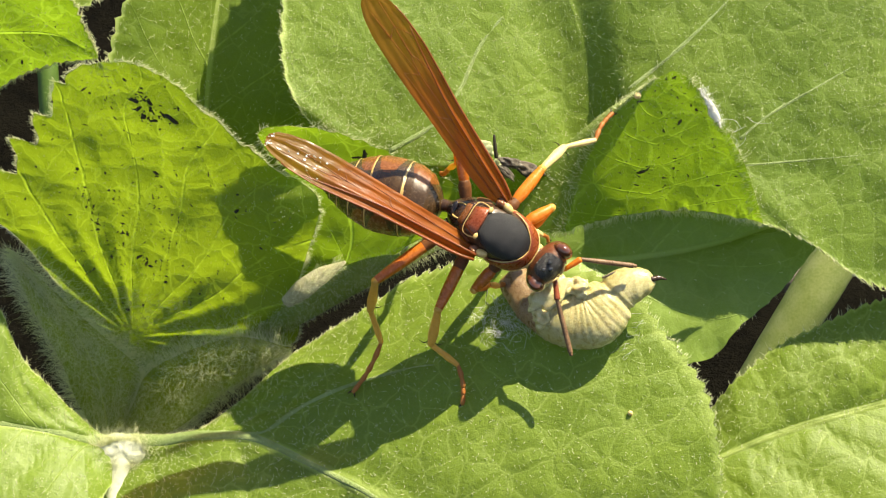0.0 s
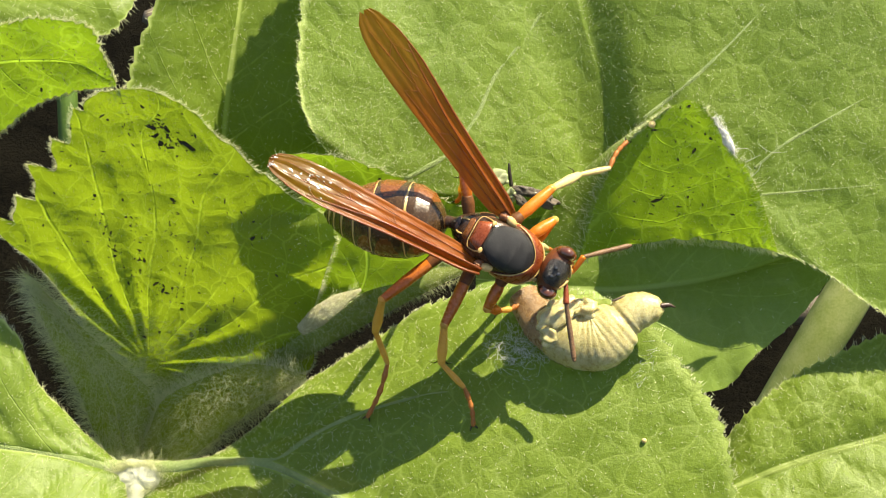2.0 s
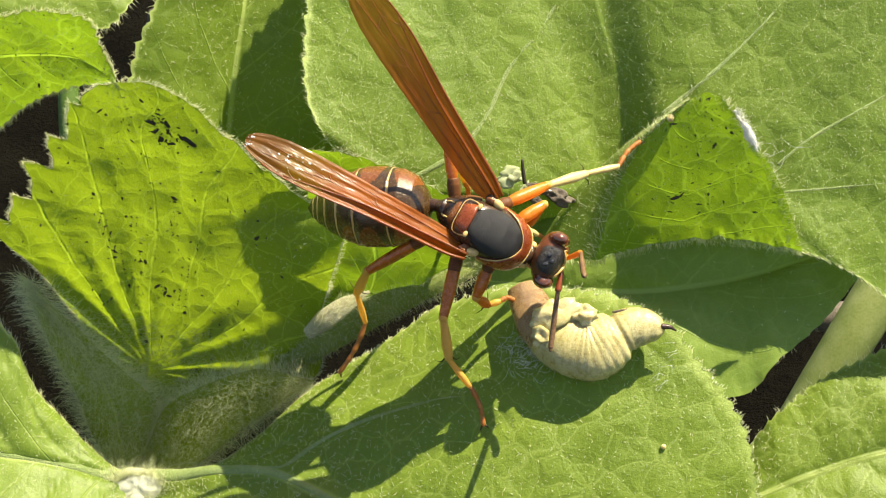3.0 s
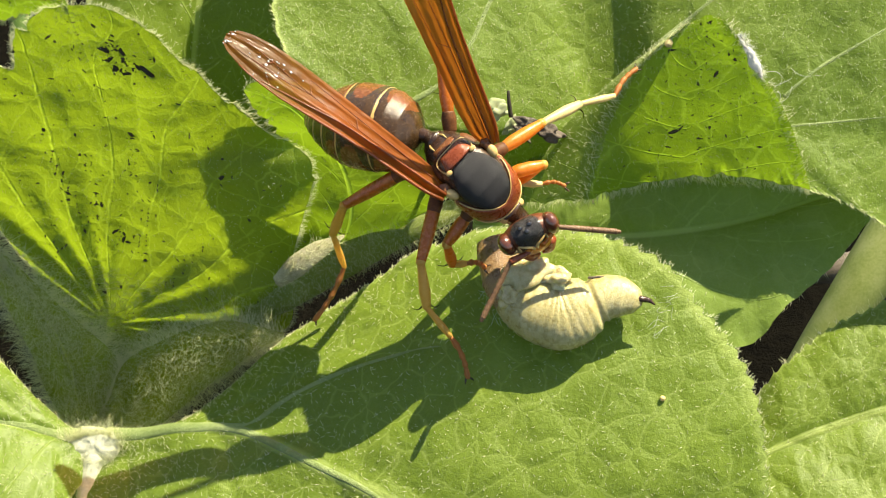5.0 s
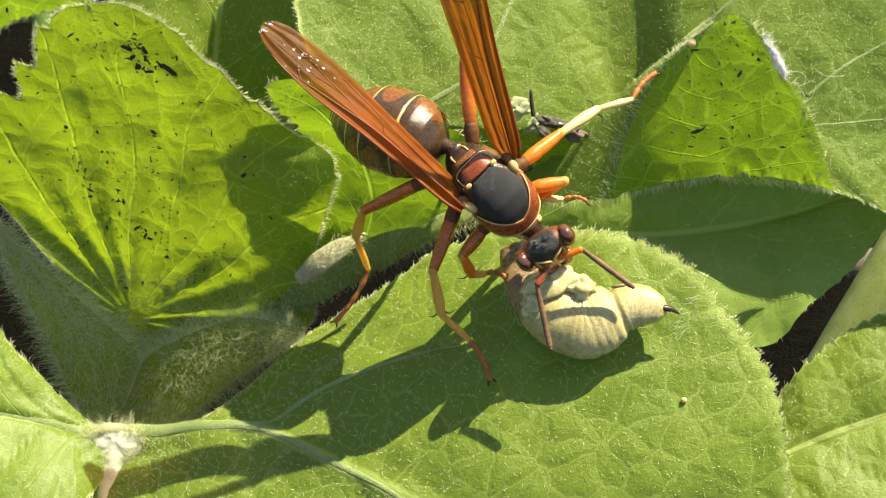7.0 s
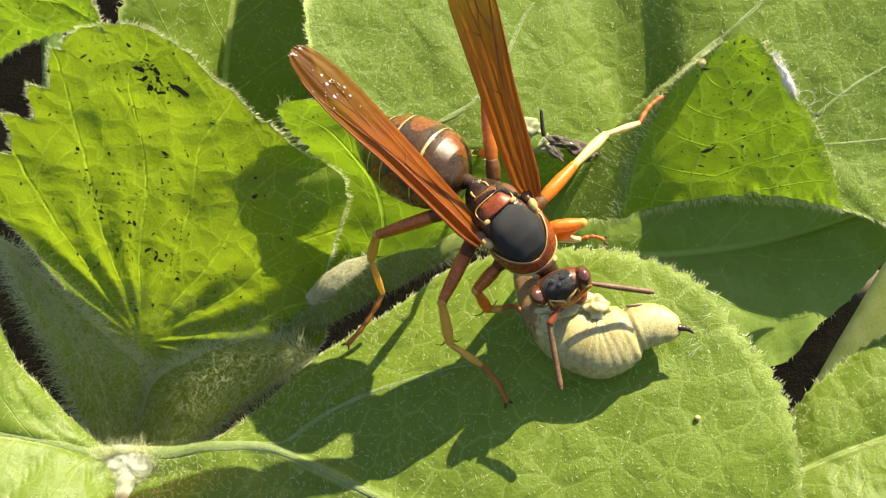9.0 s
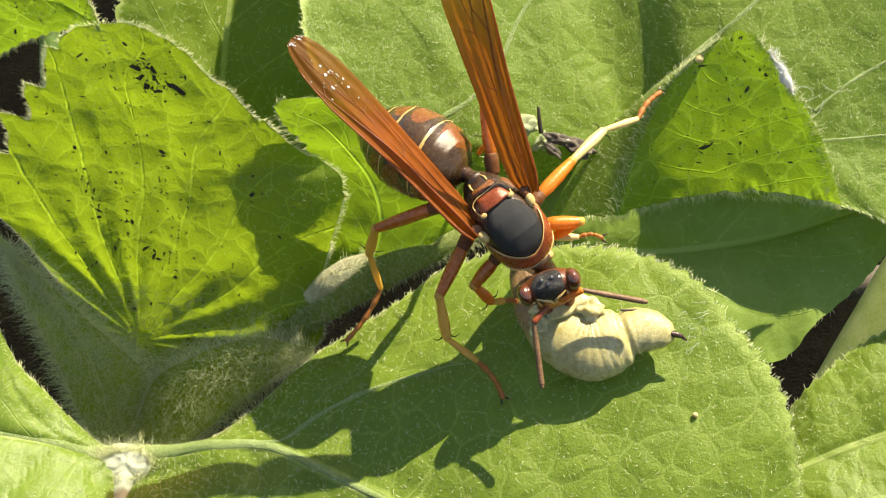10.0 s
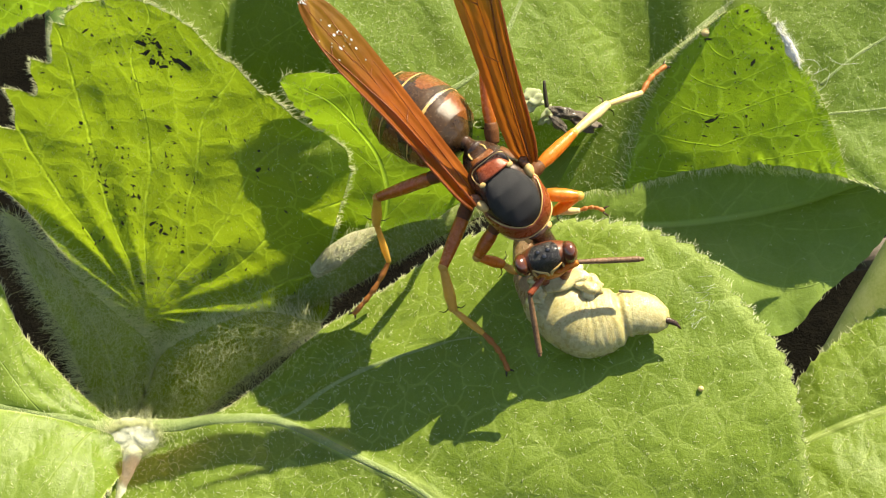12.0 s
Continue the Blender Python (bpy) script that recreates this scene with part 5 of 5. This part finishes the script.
def small_things():
    """A dead beetle by the wing, silk and wool on the leaf rims, threads by the larva."""
    root = new("beetle_remains")
    tagged(root, "small dead grey beetle lying on the leaf behind the wasp", "beetle")
    base = Vector((6.2, 4.6, 0.6))
    root.location = place(base)
    inv = Matrix.Translation(-root.location)
    bits = [link("wing_case", *blob((6.1, 5.1, 1.4), (0.95, 0.36, 0.3), 30, 20, Matrix.Rotation(-0.25, 4, "Z"), 0.5, 2), GREYSHELL),
            link("wing_case", *blob((5.7, 4.3, 1.4), (0.8, 0.32, 0.3), 30, 20, Matrix.Rotation(-0.75, 4, "Z"), 0.5, 6), GREYSHELL),
            link("abdomen", *blob((7.5, 4.5, 0.8), (1.1, 0.55, 0.5), 36, 24, Matrix.Rotation(-0.3, 4, "Z"), 0.7, 9), TWIG),
            link("leg", *tube([(4.9, 5.5, 1.6), (4.75, 6.6, 2.0), (4.7, 7.3, 2.2)], [0.16, 0.15, 0.1], 8, count=10), SPECK),
            link("chaff", *blob((3.9, 6.1, 0.7), (0.95, 0.6, 0.3), 32, 20, Matrix.Rotation(0.4, 4, "Z"), 0.9), CHAFF),
            link("chaff", *blob((5.0, 5.0, 0.7), (0.7, 0.4, 0.25), 32, 20, Matrix.Rotation(1.0, 4, "Z"), 0.9, 5), CHAFF)]
    for o in bits:
        o.parent, o.matrix_parent_inverse = root, inv
    # wool on the rim of the curled leaf
    rng = random.Random(31)
    q = spline([(20.5, 10.6, 6.2), (20.9, 10.0, 5.9), (21.4, 9.3, 5.5), (21.9, 8.5, 5.0), (22.3, 7.8, 4.6)], 60)
    data = tube(q, [0.06 + 0.05 * (k % 7 == 0) + 0.27 * math.sin(math.pi * (k / 59) ** 1.6) ** 1.2 for k in range(60)], 18, 0.6)
    data = ([tuple(Vector(p) + 0.16 * noise.noise_vector(Vector(p) * 1.9)) for p in data[0]], data[1])
    tuft = tagged(link("wool_tuft", *data, SILK), "white woolly tuft on the curled leaf's rim", "wool")
    rt = [q[rng.randrange(60)] for _ in range(420)]
    wy = [(rng.uniform(-0.6, 1.0), rng.uniform(-0.8, 0.8), rng.uniform(-0.2, 1.0)) for _ in rt]
    hair_mesh("wool", rt, wy, [rng.uniform(0.25, 0.75) for _ in rt], 0.012, tuft, "fine white wool", SILK, 0.7, rng)
    for name, lab, c, spread, n, ln, seed in (("silk_threads", "loose white silk threads beside the rim", (23.6, 8.0, 3.4), (1.5, 1.4, 0.5), 9, 2.4, 5), ("silk_threads", "tangled silk threads by the larva", (5.2, -7.3, 5.6), (2.2, 1.6, 0.5), 260, 1.3, 6),
                                              ("silk_threads", "white threads on the broad leaf", (14.6, -8.6, 9.6), (0.7, 2.2, 0.2), 14, 1.3, 9)):
        rng = random.Random(seed)
        vs, fs = [], []
        for _ in range(n):
            p = np.array([rng.gauss(c[k], spread[k] * 0.5) for k in range(3)])
            if "rim" not in lab:
                q, nn = SHEETS["broad_leaf"].near(p[0], p[1])
                p = q + nn * rng.uniform(0.02, 0.35)
            d = np.array([rng.gauss(0, 1), rng.gauss(0, 1), rng.gauss(0, 0.25)])
            d = d / np.linalg.norm(d) * ln * rng.uniform(0.3, 1)
            b = np.array([rng.gauss(0, 0.25) for _ in range(3)])
            tube([p - d / 2, p + b, p + d / 2], [0.008, 0.010, 0.006] if "rim" in lab else [0.007, 0.009, 0.006], 4, count=9, data=(vs, fs))
        tagged(link(name, vs, fs, SILK), lab, "silk", kind="stuff")
    tagged(link("egg", *blob((14.5, -14.0, SHEETS["broad_leaf"].near(14.5, -14.0)[0][2] + 0.12), (0.2, 0.2, 0.2), 12, 8), PALE), "tiny white egg on the broad leaf", "egg")
    for x, y in ((15.7, 10.1),):
        q, nn = SHEETS["curled_leaf"].near(x, y)
        tagged(link("egg", *blob(q + nn * 0.15, (0.3, 0.28, 0.25), 12, 8, None, 0.3), PALE), "tiny yellowish egg on the curled leaf's rim", "egg")
    # felted petiole of the small leaf
    way = [(-14.5, -8.6, -7.0), (-11.8, -7.0, -5.8), (-7.7, -4.8, -5.6), (-2.7, -2.4, -5.6), (1.5, -0.6, -6.2)]
    petiole = tagged(link("petiole", *tube(way, [1.2, 1.35, 1.25, 1.0, 0.8], 20, 0.8, 60), FELT_STALK), "pale green felted petiole under the small leaf", "petiole")
    rng = random.Random(14)
    q, rt, wy, ln = spline(way, 200), [], [], []
    for _ in range(2400):
        a = rng.uniform(-1.9, 1.9)
        d = np.array((0.5 * math.sin(a), -0.85 * math.sin(a), math.cos(a)))
        rt.append(q[rng.randrange(200)] + d * 1.05)
        wy.append(d + np.array((rng.uniform(-0.5, 0.5), rng.uniform(-0.5, 0.5), 0)))
        ln.append(rng.uniform(0.3, 1.0))
    hair_mesh("wool", rt, wy, ln, 0.011, petiole, "fine white hairs", bend=0.5, rng=rng)
    # stalks and twigs in the depth
    twig([(43, 5, -24), (38.7, -3.1, -24), (34, -11, -25), (28, -21, -28), (20, -33, -40)], [2.2, 2.4, 2.0, 1.5, 1.2], "pale green stalk deep between the leaves", STALK, "stalk", "stalk")
    twig([(46, -4, -38), (36, -6, -38), (28, -6, -40)], [1.2, 1.4, 0.9], "brown dry twig deep between the leaves", TWIG)
    twig([(-30, 24, -30), (-24, 19, -32), (-14, 12, -36)], [0.9, 1.0, 0.8], "grey dry twig behind the leaves", TWIG)
    twig([(-35, 22, -16), (-34.6, 10, -16), (-34, -6, -20), (-33, -20, -30)], [0.9, 1.0, 1.0, 1.0], "green stalk behind the shoot, shade put into its dark colour", STALK_SHADE, "stalk", "stalk")
    pts = [(-12.4, -6.3, -3.0), (-11.0, -5.2, -2.0), (-9.5, -4.1, -1.8), (-7.4, -2.9, -2.3)]
    scale = tagged(link("bud_scale", *tube(pts, [0.5, 0.85, 0.7, 0.12], 20, 0.5, 34), BUD), "whitish felted bud scale beside the shoot", "bud")
    rng = random.Random(12)
    rt, wy, ln = [], [], []
    q = spline(pts, 60)
    for _ in range(240):
        a = rng.uniform(-1.4, 1.4)
        d = np.array((-0.6 * math.sin(a), 0.8 * math.sin(a), math.cos(a)))
        rt.append(q[rng.randrange(56)] + d * 0.35)
        wy.append(d + np.array((rng.uniform(0, 1.6), rng.uniform(0, 1.0), 0)))
        ln.append(rng.uniform(0.3, 1.1))
    hair_mesh("wool", rt, wy, ln, 0.016, scale, "white wool", bend=0.6, rng=rng)


# ---- what moves ----
def track(rows, t):
    """Values between rows of (t, ...), straight from row to row."""
    a = np.array(rows, float)
    return np.array([np.interp(t, a[:, 0], a[:, k]) for k in range(1, a.shape[1])])


BODY = [  # seconds, place of the back shield, heading in degrees
    (0, 4.79, -0.08, -32), (0.5, 4.74, -0.05, -31), (1, 4.85, 0.1, -30), (1.5, 4.84, 0.1, -31), (2, 4.1, 0.9, -29.5), (2.5, 2.96, 2.07, -29.5), (3, 2.25, 1.86, -30), (5, 2.4, 0.95, -43), (5.5, 2.25, 0.8, -43), (6, 2.2, 0.45, -45), (6.5, 2.27, 0.08, -46), (7, 2.17, 0.06, -46), (9, 2.45, -1.25, -50), (9.5, 2.6, -1.07, -50), (10, 2.45, -1.05, -52), (10.5, 2.4, -1.05, -52.5), (11, 2.16, -0.9, -52.5), (11.5, 2, -0.75, -53), (12, 2, -0.73, -53)]
HEADING = [  # seconds, place of the head, slant of the line between its eyes
    (0, 8.17, -2.63, 50), (1, 8.38, -2.11, 54), (1.5, 8.29, -2.48, 52), (2, 7.65, -1.13, 63), (2.5, 6.75, 0.11, 66), (3, 6.15, -0.35, 68), (5, 5.22, -2.28, 25), (5.5, 5.03, -2.28, 26),
    (6, 4.75, -2.83, 24), (6.5, 4.88, -3.24, 30), (7, 4.87, -3.23, 31), (8.8, 5.35, -4.29, 28), (9, 5.1, -4.7, 22), (9.5, 5.06, -4.61, 18), (10, 4.62, -4.9, 17), (10.5, 4.49, -5.2, 16), (11, 4.09, -4.86, 15), (12, 4.07, -4.79, 14)]
FEELERS = [  # seconds, elbow and tip of the left, elbow and tip of the right
    (0, 11.0, -2.3, 14.6, -2.9, 9.1, -6.1, 10.2, -10.1), (1, 10.9, -1.3, 13.9, -0.65, 9.4, -5.6, 10.0, -9.95), (1.5, 11.0, -2.0, 14.2, -2.3, 9.1, -5.5, 9.9, -9.45), (2, 10.0, -0.2, 12.1, 0.3, 8.7, -4.5, 9.4, -8.85),
    (2.5, 9.3, 0.7, 9.9, -0.5, 7.25, -3.3, 6.75, -7.9), (3, 8.6, -0.1, 8.5, -1.8, 6.7, -4.2, 6.3, -8.0), (5, 7.65, -2.5, 11.4, -3.0, 3.7, -5.4, 2.3, -9.3), (5.5, 7.85, -2.55, 11.4, -3.75, 4.4, -5.7, 4.3, -9.9),
    (6, 7.5, -3.95, 10.4, -6.6, 4.1, -6.6, 5.7, -10.9), (6.5, 7.7, -3.4, 12.1, -4.2, 4.7, -6.8, 5.6, -11.6), (7, 7.9, -4.0, 10.9, -6.4, 4.6, -6.8, 5.7, -10.8), (9, 7.6, -5.0, 11.2, -5.7, 4.4, -8.4, 5.45, -12.1),
    (9.5, 7.8, -5.4, 11.2, -6.8, 3.4, -7.9, 2.7, -11.7), (10, 7.6, -5.5, 11.9, -6.7, 3.6, -8.2, 4.4, -12.2), (10.5, 7.1, -5.9, 11.7, -7.1, 2.8, -8.1, 2.7, -11.4), (11, 6.7, -5.3, 11.6, -4.6, 2.9, -8.1, 3.0, -11.8), (12, 6.8, -5.4, 11.7, -5.4, 3.0, -8.0, 3.75, -10.9)]
WINGTIPS = [  # seconds, tip of the right wing, tip of the left
    (0, -13.93, 6.56, -4.65, 17.55), (1.5, -13.87, 6.37, -5.23, 17.84), (2.5, -15.75, 7.28, -6.97, 18.94), (3.2, -15.9, 7.6, -6.6, 18.6), (5, -14.7, 9.5, -2.8, 17.6), (5.5, -14.6, 9.73, -2.3, 17.5), (6.5, -13.64, 9.96, -1.2, 17.3), (9, -12.6, 9.9, -1.0, 16.8), (9.5, -12.29, 9.96, -1.2, 16.6), (12, -11.51, 11.0, -1.2, 16.8)]
LARVA_ROWS = [  # seconds, place, heading
    (0, 10.9, -6.7, 24), (1, 10.9, -6.5, 25), (1.5, 10.8, -6.4, 23), (2, 10.4, -6.3, 20), (2.5, 9.5, -6.4, 14), (3, 8.7, -6.7, 9), (5, 7.2, -8.1, 3), (6, 7.2, -8.4, 2), (7, 7.3, -8.6, 3), (9, 7.4, -8.7, 3), (10, 7.1, -9.0, 0), (11, 6.9, -9.1, -4), (12, 6.4, -9.1, -7)]
TAILWARD = [(0, 168), (1.5, 170), (2.5, 180), (3.2, 179), (5, 167), (6, 164), (9, 153), (10.5, 150), (12, 147)]
STANCE = {  # seconds; knee, ankle, foot joint and toe of the legs that stand on the broad leaf
    "rh": [(0, -5.2, -4.4, 11.6, -5.1, -6.5, 7.6, -4.2, -9.2, 5.8, -6.5, -12.8, 5.0), (1.5, -5.5, -4.7, 11.9, -5.4, -6.4, 7.9, -4.5, -8.8, 6.1, -6.5, -13.0, 5.2), (2.3, -6.7, -4.0, 11.5, -6.1, -6.0, 7.6, -5.0, -8.7, 5.8, -6.7, -13.0, 5.0),
           (2.5, -8.6, -2.8, 9.0, -7.9, -4.4, 5.0, -7.0, -6.8, 3.2, -9.6, -10.2, 1.6), (2.7, -9.0, -2.6, 7.4, -8.3, -3.6, 3.4, -7.3, -6.1, 1.6, -9.8, -9.7, 0.8), (3.2, -9.2, -2.5, 7.2, -8.3, -3.5, 3.2, -7.2, -6.0, 1.4, -9.8, -9.6, 0.7),
           (5, -8.8, -2.1, 7.3, -8.1, -3.5, 3.3, -6.8, -6.1, 1.5, -9.7, -9.6, 0.8), (9, -8.0, -2.1, 7.9, -7.5, -3.5, 3.9, -6.6, -6.0, 2.1, -9.6, -9.8, 1.1), (12, -7.5, -1.2, 7.9, -7.3, -2.9, 3.9, -6.4, -5.9, 2.1, -9.6, -9.8, 1.2)],
    "rm": [(0, -0.2, -6.7, 11.0, -0.4, -8.6, 9.4, 1.5, -10.4, 8.7, 1.9, -13.3, 8.4), (2.3, -0.9, -5.8, 10.9, -0.8, -8.6, 9.3, 1.1, -10.3, 8.6, 1.7, -13.2, 8.3), (3, -1.6, -5.9, 11.0, -0.8, -8.8, 9.4, 1.1, -10.4, 8.7, 1.8, -13.3, 8.4),
           (5, -1.7, -5.8, 11.1, -1.0, -8.7, 9.5, 0.9, -10.4, 8.8, 1.9, -13.4, 8.5), (7, -2.3, -6.0, 11.0, -1.5, -8.7, 9.4, 0.5, -10.3, 8.7, 1.9, -13.2, 8.4), (9, -2.4, -6.3, 11.0, -1.9, -8.9, 9.4, 0.2, -10.5, 8.7, 1.9, -13.0, 8.4), (12, -2.5, -5.8, 11.0, -1.8, -8.9, 9.4, 0.4, -10.5, 8.7, 1.9, -13.0, 8.4)]}
FORELEGS = [  # seconds; knee, ankle and foot joint of the left and of the right foreleg, in the wasp's own space
    (0, 2.0, 3.6, -1.6, 2.0, 2.0, -2.9, 2.8, 2.0, -3.8, 0.6, -3.8, -2.3, 1.5, -3.4, -3.9, 2.4, -3.0, -4.2), (3, 1.8, 3.3, -1.7, 2.0, 2.0, -2.9, 2.8, 2.0, -3.8, 1.2, -4.2, -2.3, 2.3, -4.3, -3.6, 3.0, -3.8, -3.9), (5, 2.1, 3.5, -1.6, 2.0, 2.0, -2.7, 3.6, 3.2, -2.5, 1.2, -4.4, -2.2, 2.3, -4.9, -3.1, 3.2, -4.4, -3.0),
    (9, 2.4, 4.1, -1.2, 2.1, 2.0, -2.3, 3.2, 3.2, -2.1, 1.2, -4.1, -2.2, 2.6, -4.5, -3.0, 3.4, -3.8, -2.9), (12, 3.0, 4.2, -1.1, 2.6, 2.1, -2.3, 3.8, 3.6, -2.0, 1.8, -4.1, -2.4, 3.0, -3.3, -2.8, 3.8, -2.9, -2.7)]
FAR_FEET = {"lm": ((13.9, 8.9, 4.9), (10.0, 6.2, 7.2), (0.3, 0.6, 0.7)), "lh": ((0.5, 4.4, -2.5), (-1.2, 4.6, 3.4), (-0.3, 0.9, 0.9))}   # toe, ankle and the knee's side


def frame_of(x_axis, up):
    x = Vector(x_axis).normalized()
    z = (Vector(up) - x * Vector(up).dot(x)).normalized()
    return Matrix((x, z.cross(x), z)).transposed().to_4x4()


def reach(a, b, length, sign=-1):
    """From a towards b's x and y, with the depth that gives the true length."""
    d = Vector((b[0] - a[0], b[1] - a[1]))
    if d.length > length * 0.985:
        d *= length * 0.985 / d.length
    return Vector((a[0] + d.x, a[1] + d.y, a[2] + sign * math.sqrt(max(0.0, length ** 2 - d.length_squared))))


def knee_of(hip, foot, l1, l2, pole):
    d = foot - hip
    r = min(d.length, (l1 + l2) * 0.995)
    d.normalize()
    a = (l1 * l1 - l2 * l2 + r * r) / (2 * r)
    h = math.sqrt(max(0.0, l1 * l1 - a * a))
    side = pole - d * pole.dot(d)
    side.normalize()
    return hip + d * a + side * h, hip + d * r


def body_pose(t):
    x, y, h = track(BODY, t)
    f = Vector((math.cos(radians(h)), math.sin(radians(h)), -0.16))
    m = frame_of(f, (-0.05, 0.10, 1))
    m.translation = (x * 0.985 + 0.3, y * 0.98 - 0.75, 12.2)
    return m


def motions():
    wasp, P = WASP
    lead = SHEETS["broad_leaf"]
    times = sorted({0.25 * k for k in range(49)} | {2.3, 2.4, 2.6, 2.7, 3.1, 3.2, 12.0})
    rows = {k: [] for k in P}
    wasp_rows, larva_rows = [], []
    for t in times:
        b = body_pose(t)
        inv = b.inverted()
        wasp_rows.append((t, b))

        def put(key, m):
            rows[key].append((t, inv @ m))

        # abdomen
        drop = 0.22 + 0.20 * min(1.0, max(0.0, (t - 2.5) / 2.5))
        ang = radians(track(TAILWARD, t)[0])
        m = frame_of((-math.cos(ang), -math.sin(ang), drop), (0, 0, 1))
        m.translation = b @ Vector((float(np.interp(t, [0, 3.2, 5.5, 9, 12], [-5.0, -4.95, -4.9, -4.75, -4.7])), -0.3, -1.35))
        put("abdomen", m)
        # head
        x, y, r = track(HEADING, t)
        ey = Vector((math.cos(radians(r)), math.sin(radians(r)), 0.12)).normalized()
        fw = Vector((math.cos(radians(r - 90)), math.sin(radians(r - 90)), float(np.interp(t, [0, 3.2, 5.0, 12], [-0.12, -0.08, 0.20, 0.20])))).normalized()
        m = frame_of(fw, fw.cross(ey))
        bow = float(np.interp(t, [0, 3.2, 5.0, 12], [0, 0, 1, 0.6]))   # the head reaches forward to bite
        m.translation = (x * 0.975 + 0.5 * bow, y * 0.975 - 0.6 * bow, 12.3)
        put("head", m)
        fe = track(FEELERS, t)
        for key, k, s in (("l", 0, 1), ("r", 4, -1)):
            start = m @ Vector((1.4, 0.5 * s, 0.35))
            elbow = reach(start, fe[k:k + 2] * 0.975, 1.45, 1)
            q = frame_of(elbow - start, (0, 0, 1))
            q.translation = start
            put("scape" + key, q)
            tip = reach(elbow, fe[k + 2:k + 4] * 0.98, 4.3, 1 if key == "l" and 2.2 < t < 4 else -0.3)
            q = frame_of(tip - elbow, (0, 0, 1))
            q.translation = elbow
            put("flag" + key, q)
        # wings
        wt = track(WINGTIPS, t)
        for key, k, hinge in (("r", 0, (-1.5, -2.15, 1.0)), ("l", 2, (-1.6, 2.15, 1.0))):
            start = b @ Vector(hinge)
            tip = reach(start, wt[k:k + 2], 18.2, 1 if key == "l" else -1)
            if key == "r":
                tip.z = start.z + 1.5
            q = frame_of(tip - start, (0.25, 0.3, 1) if key == "r" else (-0.12, 0.0, 1))
            q.translation = start
            put("wing" + key, q)
        # legs with their feet on the leaves
        chains = {key: track(STANCE[key], t).reshape(4, 3) for key in STANCE}
        reach_out = track(FORELEGS, t).reshape(6, 3)
        chains["lf"] = [b @ Vector(p) for p in (*reach_out[:3], 2 * reach_out[2] - reach_out[1])]
        chains["rf"] = [b @ Vector(p) for p in (*reach_out[3:], 2 * reach_out[5] - reach_out[4])]
        for key, (a, c, p) in FAR_FEET.items():
            l1, l2, l3, l4 = LEGS[key]
            hip, toe, c = b @ Vector(HIPS[key]), Vector(a), Vector(c)
            if key == "lh":
                kn = hip + Vector((-0.10, 0.98, 0.16)).normalized() * l1
                ankle, toe = knee_of(kn, toe, l2, l3 + l4, Vector((0.3, -0.8, 0.3)))
            else:
                ankle = toe + (c - toe).normalized() * (l3 + l4) * 0.96
                kn, ankle = knee_of(hip, ankle, l1, l2, Vector(p))
            bow = Vector((0.75, -0.75, 0.0)) if key == "lm" else Vector((0, 0, 0.3))
            chains[key] = [kn, ankle, ankle.lerp(toe, 0.5) + bow, toe]
        for key, chain in chains.items():
            a = b @ Vector(HIPS[key])
            for part, length, goal in zip(("femur", "tibia", "tarsus", "foot"), LEGS[key], chain):
                way = (Vector(goal) - a).normalized()
                q = frame_of(way, (0.05, 0.05, 1))
                q.translation = a
                put(part + key, q)
                a = a + way * length
        x, y, h = track(LARVA_ROWS, t)
        gp, gn = lead.near(x, y)
        q = frame_of((math.cos(radians(h)), math.sin(radians(h)), 0.1), gn * 0.5 + np.array((0, 0, 0.5)))
        q.translation = (x, y, gp[2] + 1.65)
        larva_rows.append((t, q))

    def metres(m):
        m = m.copy()
        m.translation = m.translation * MM
        return m

    walk(wasp, [(t, TILT @ metres(m)) for t, m in wasp_rows])
    for key, rr in rows.items():
        if rr:
            walk(P[key], [(t, metres(m)) for t, m in rr])
    walk(LARVA_THING, [(t, TILT @ metres(m)) for t, m in larva_rows])


ground()
plants()
small_things()
WASP = build_wasp()
LARVA_THING = build_larva()
motions()
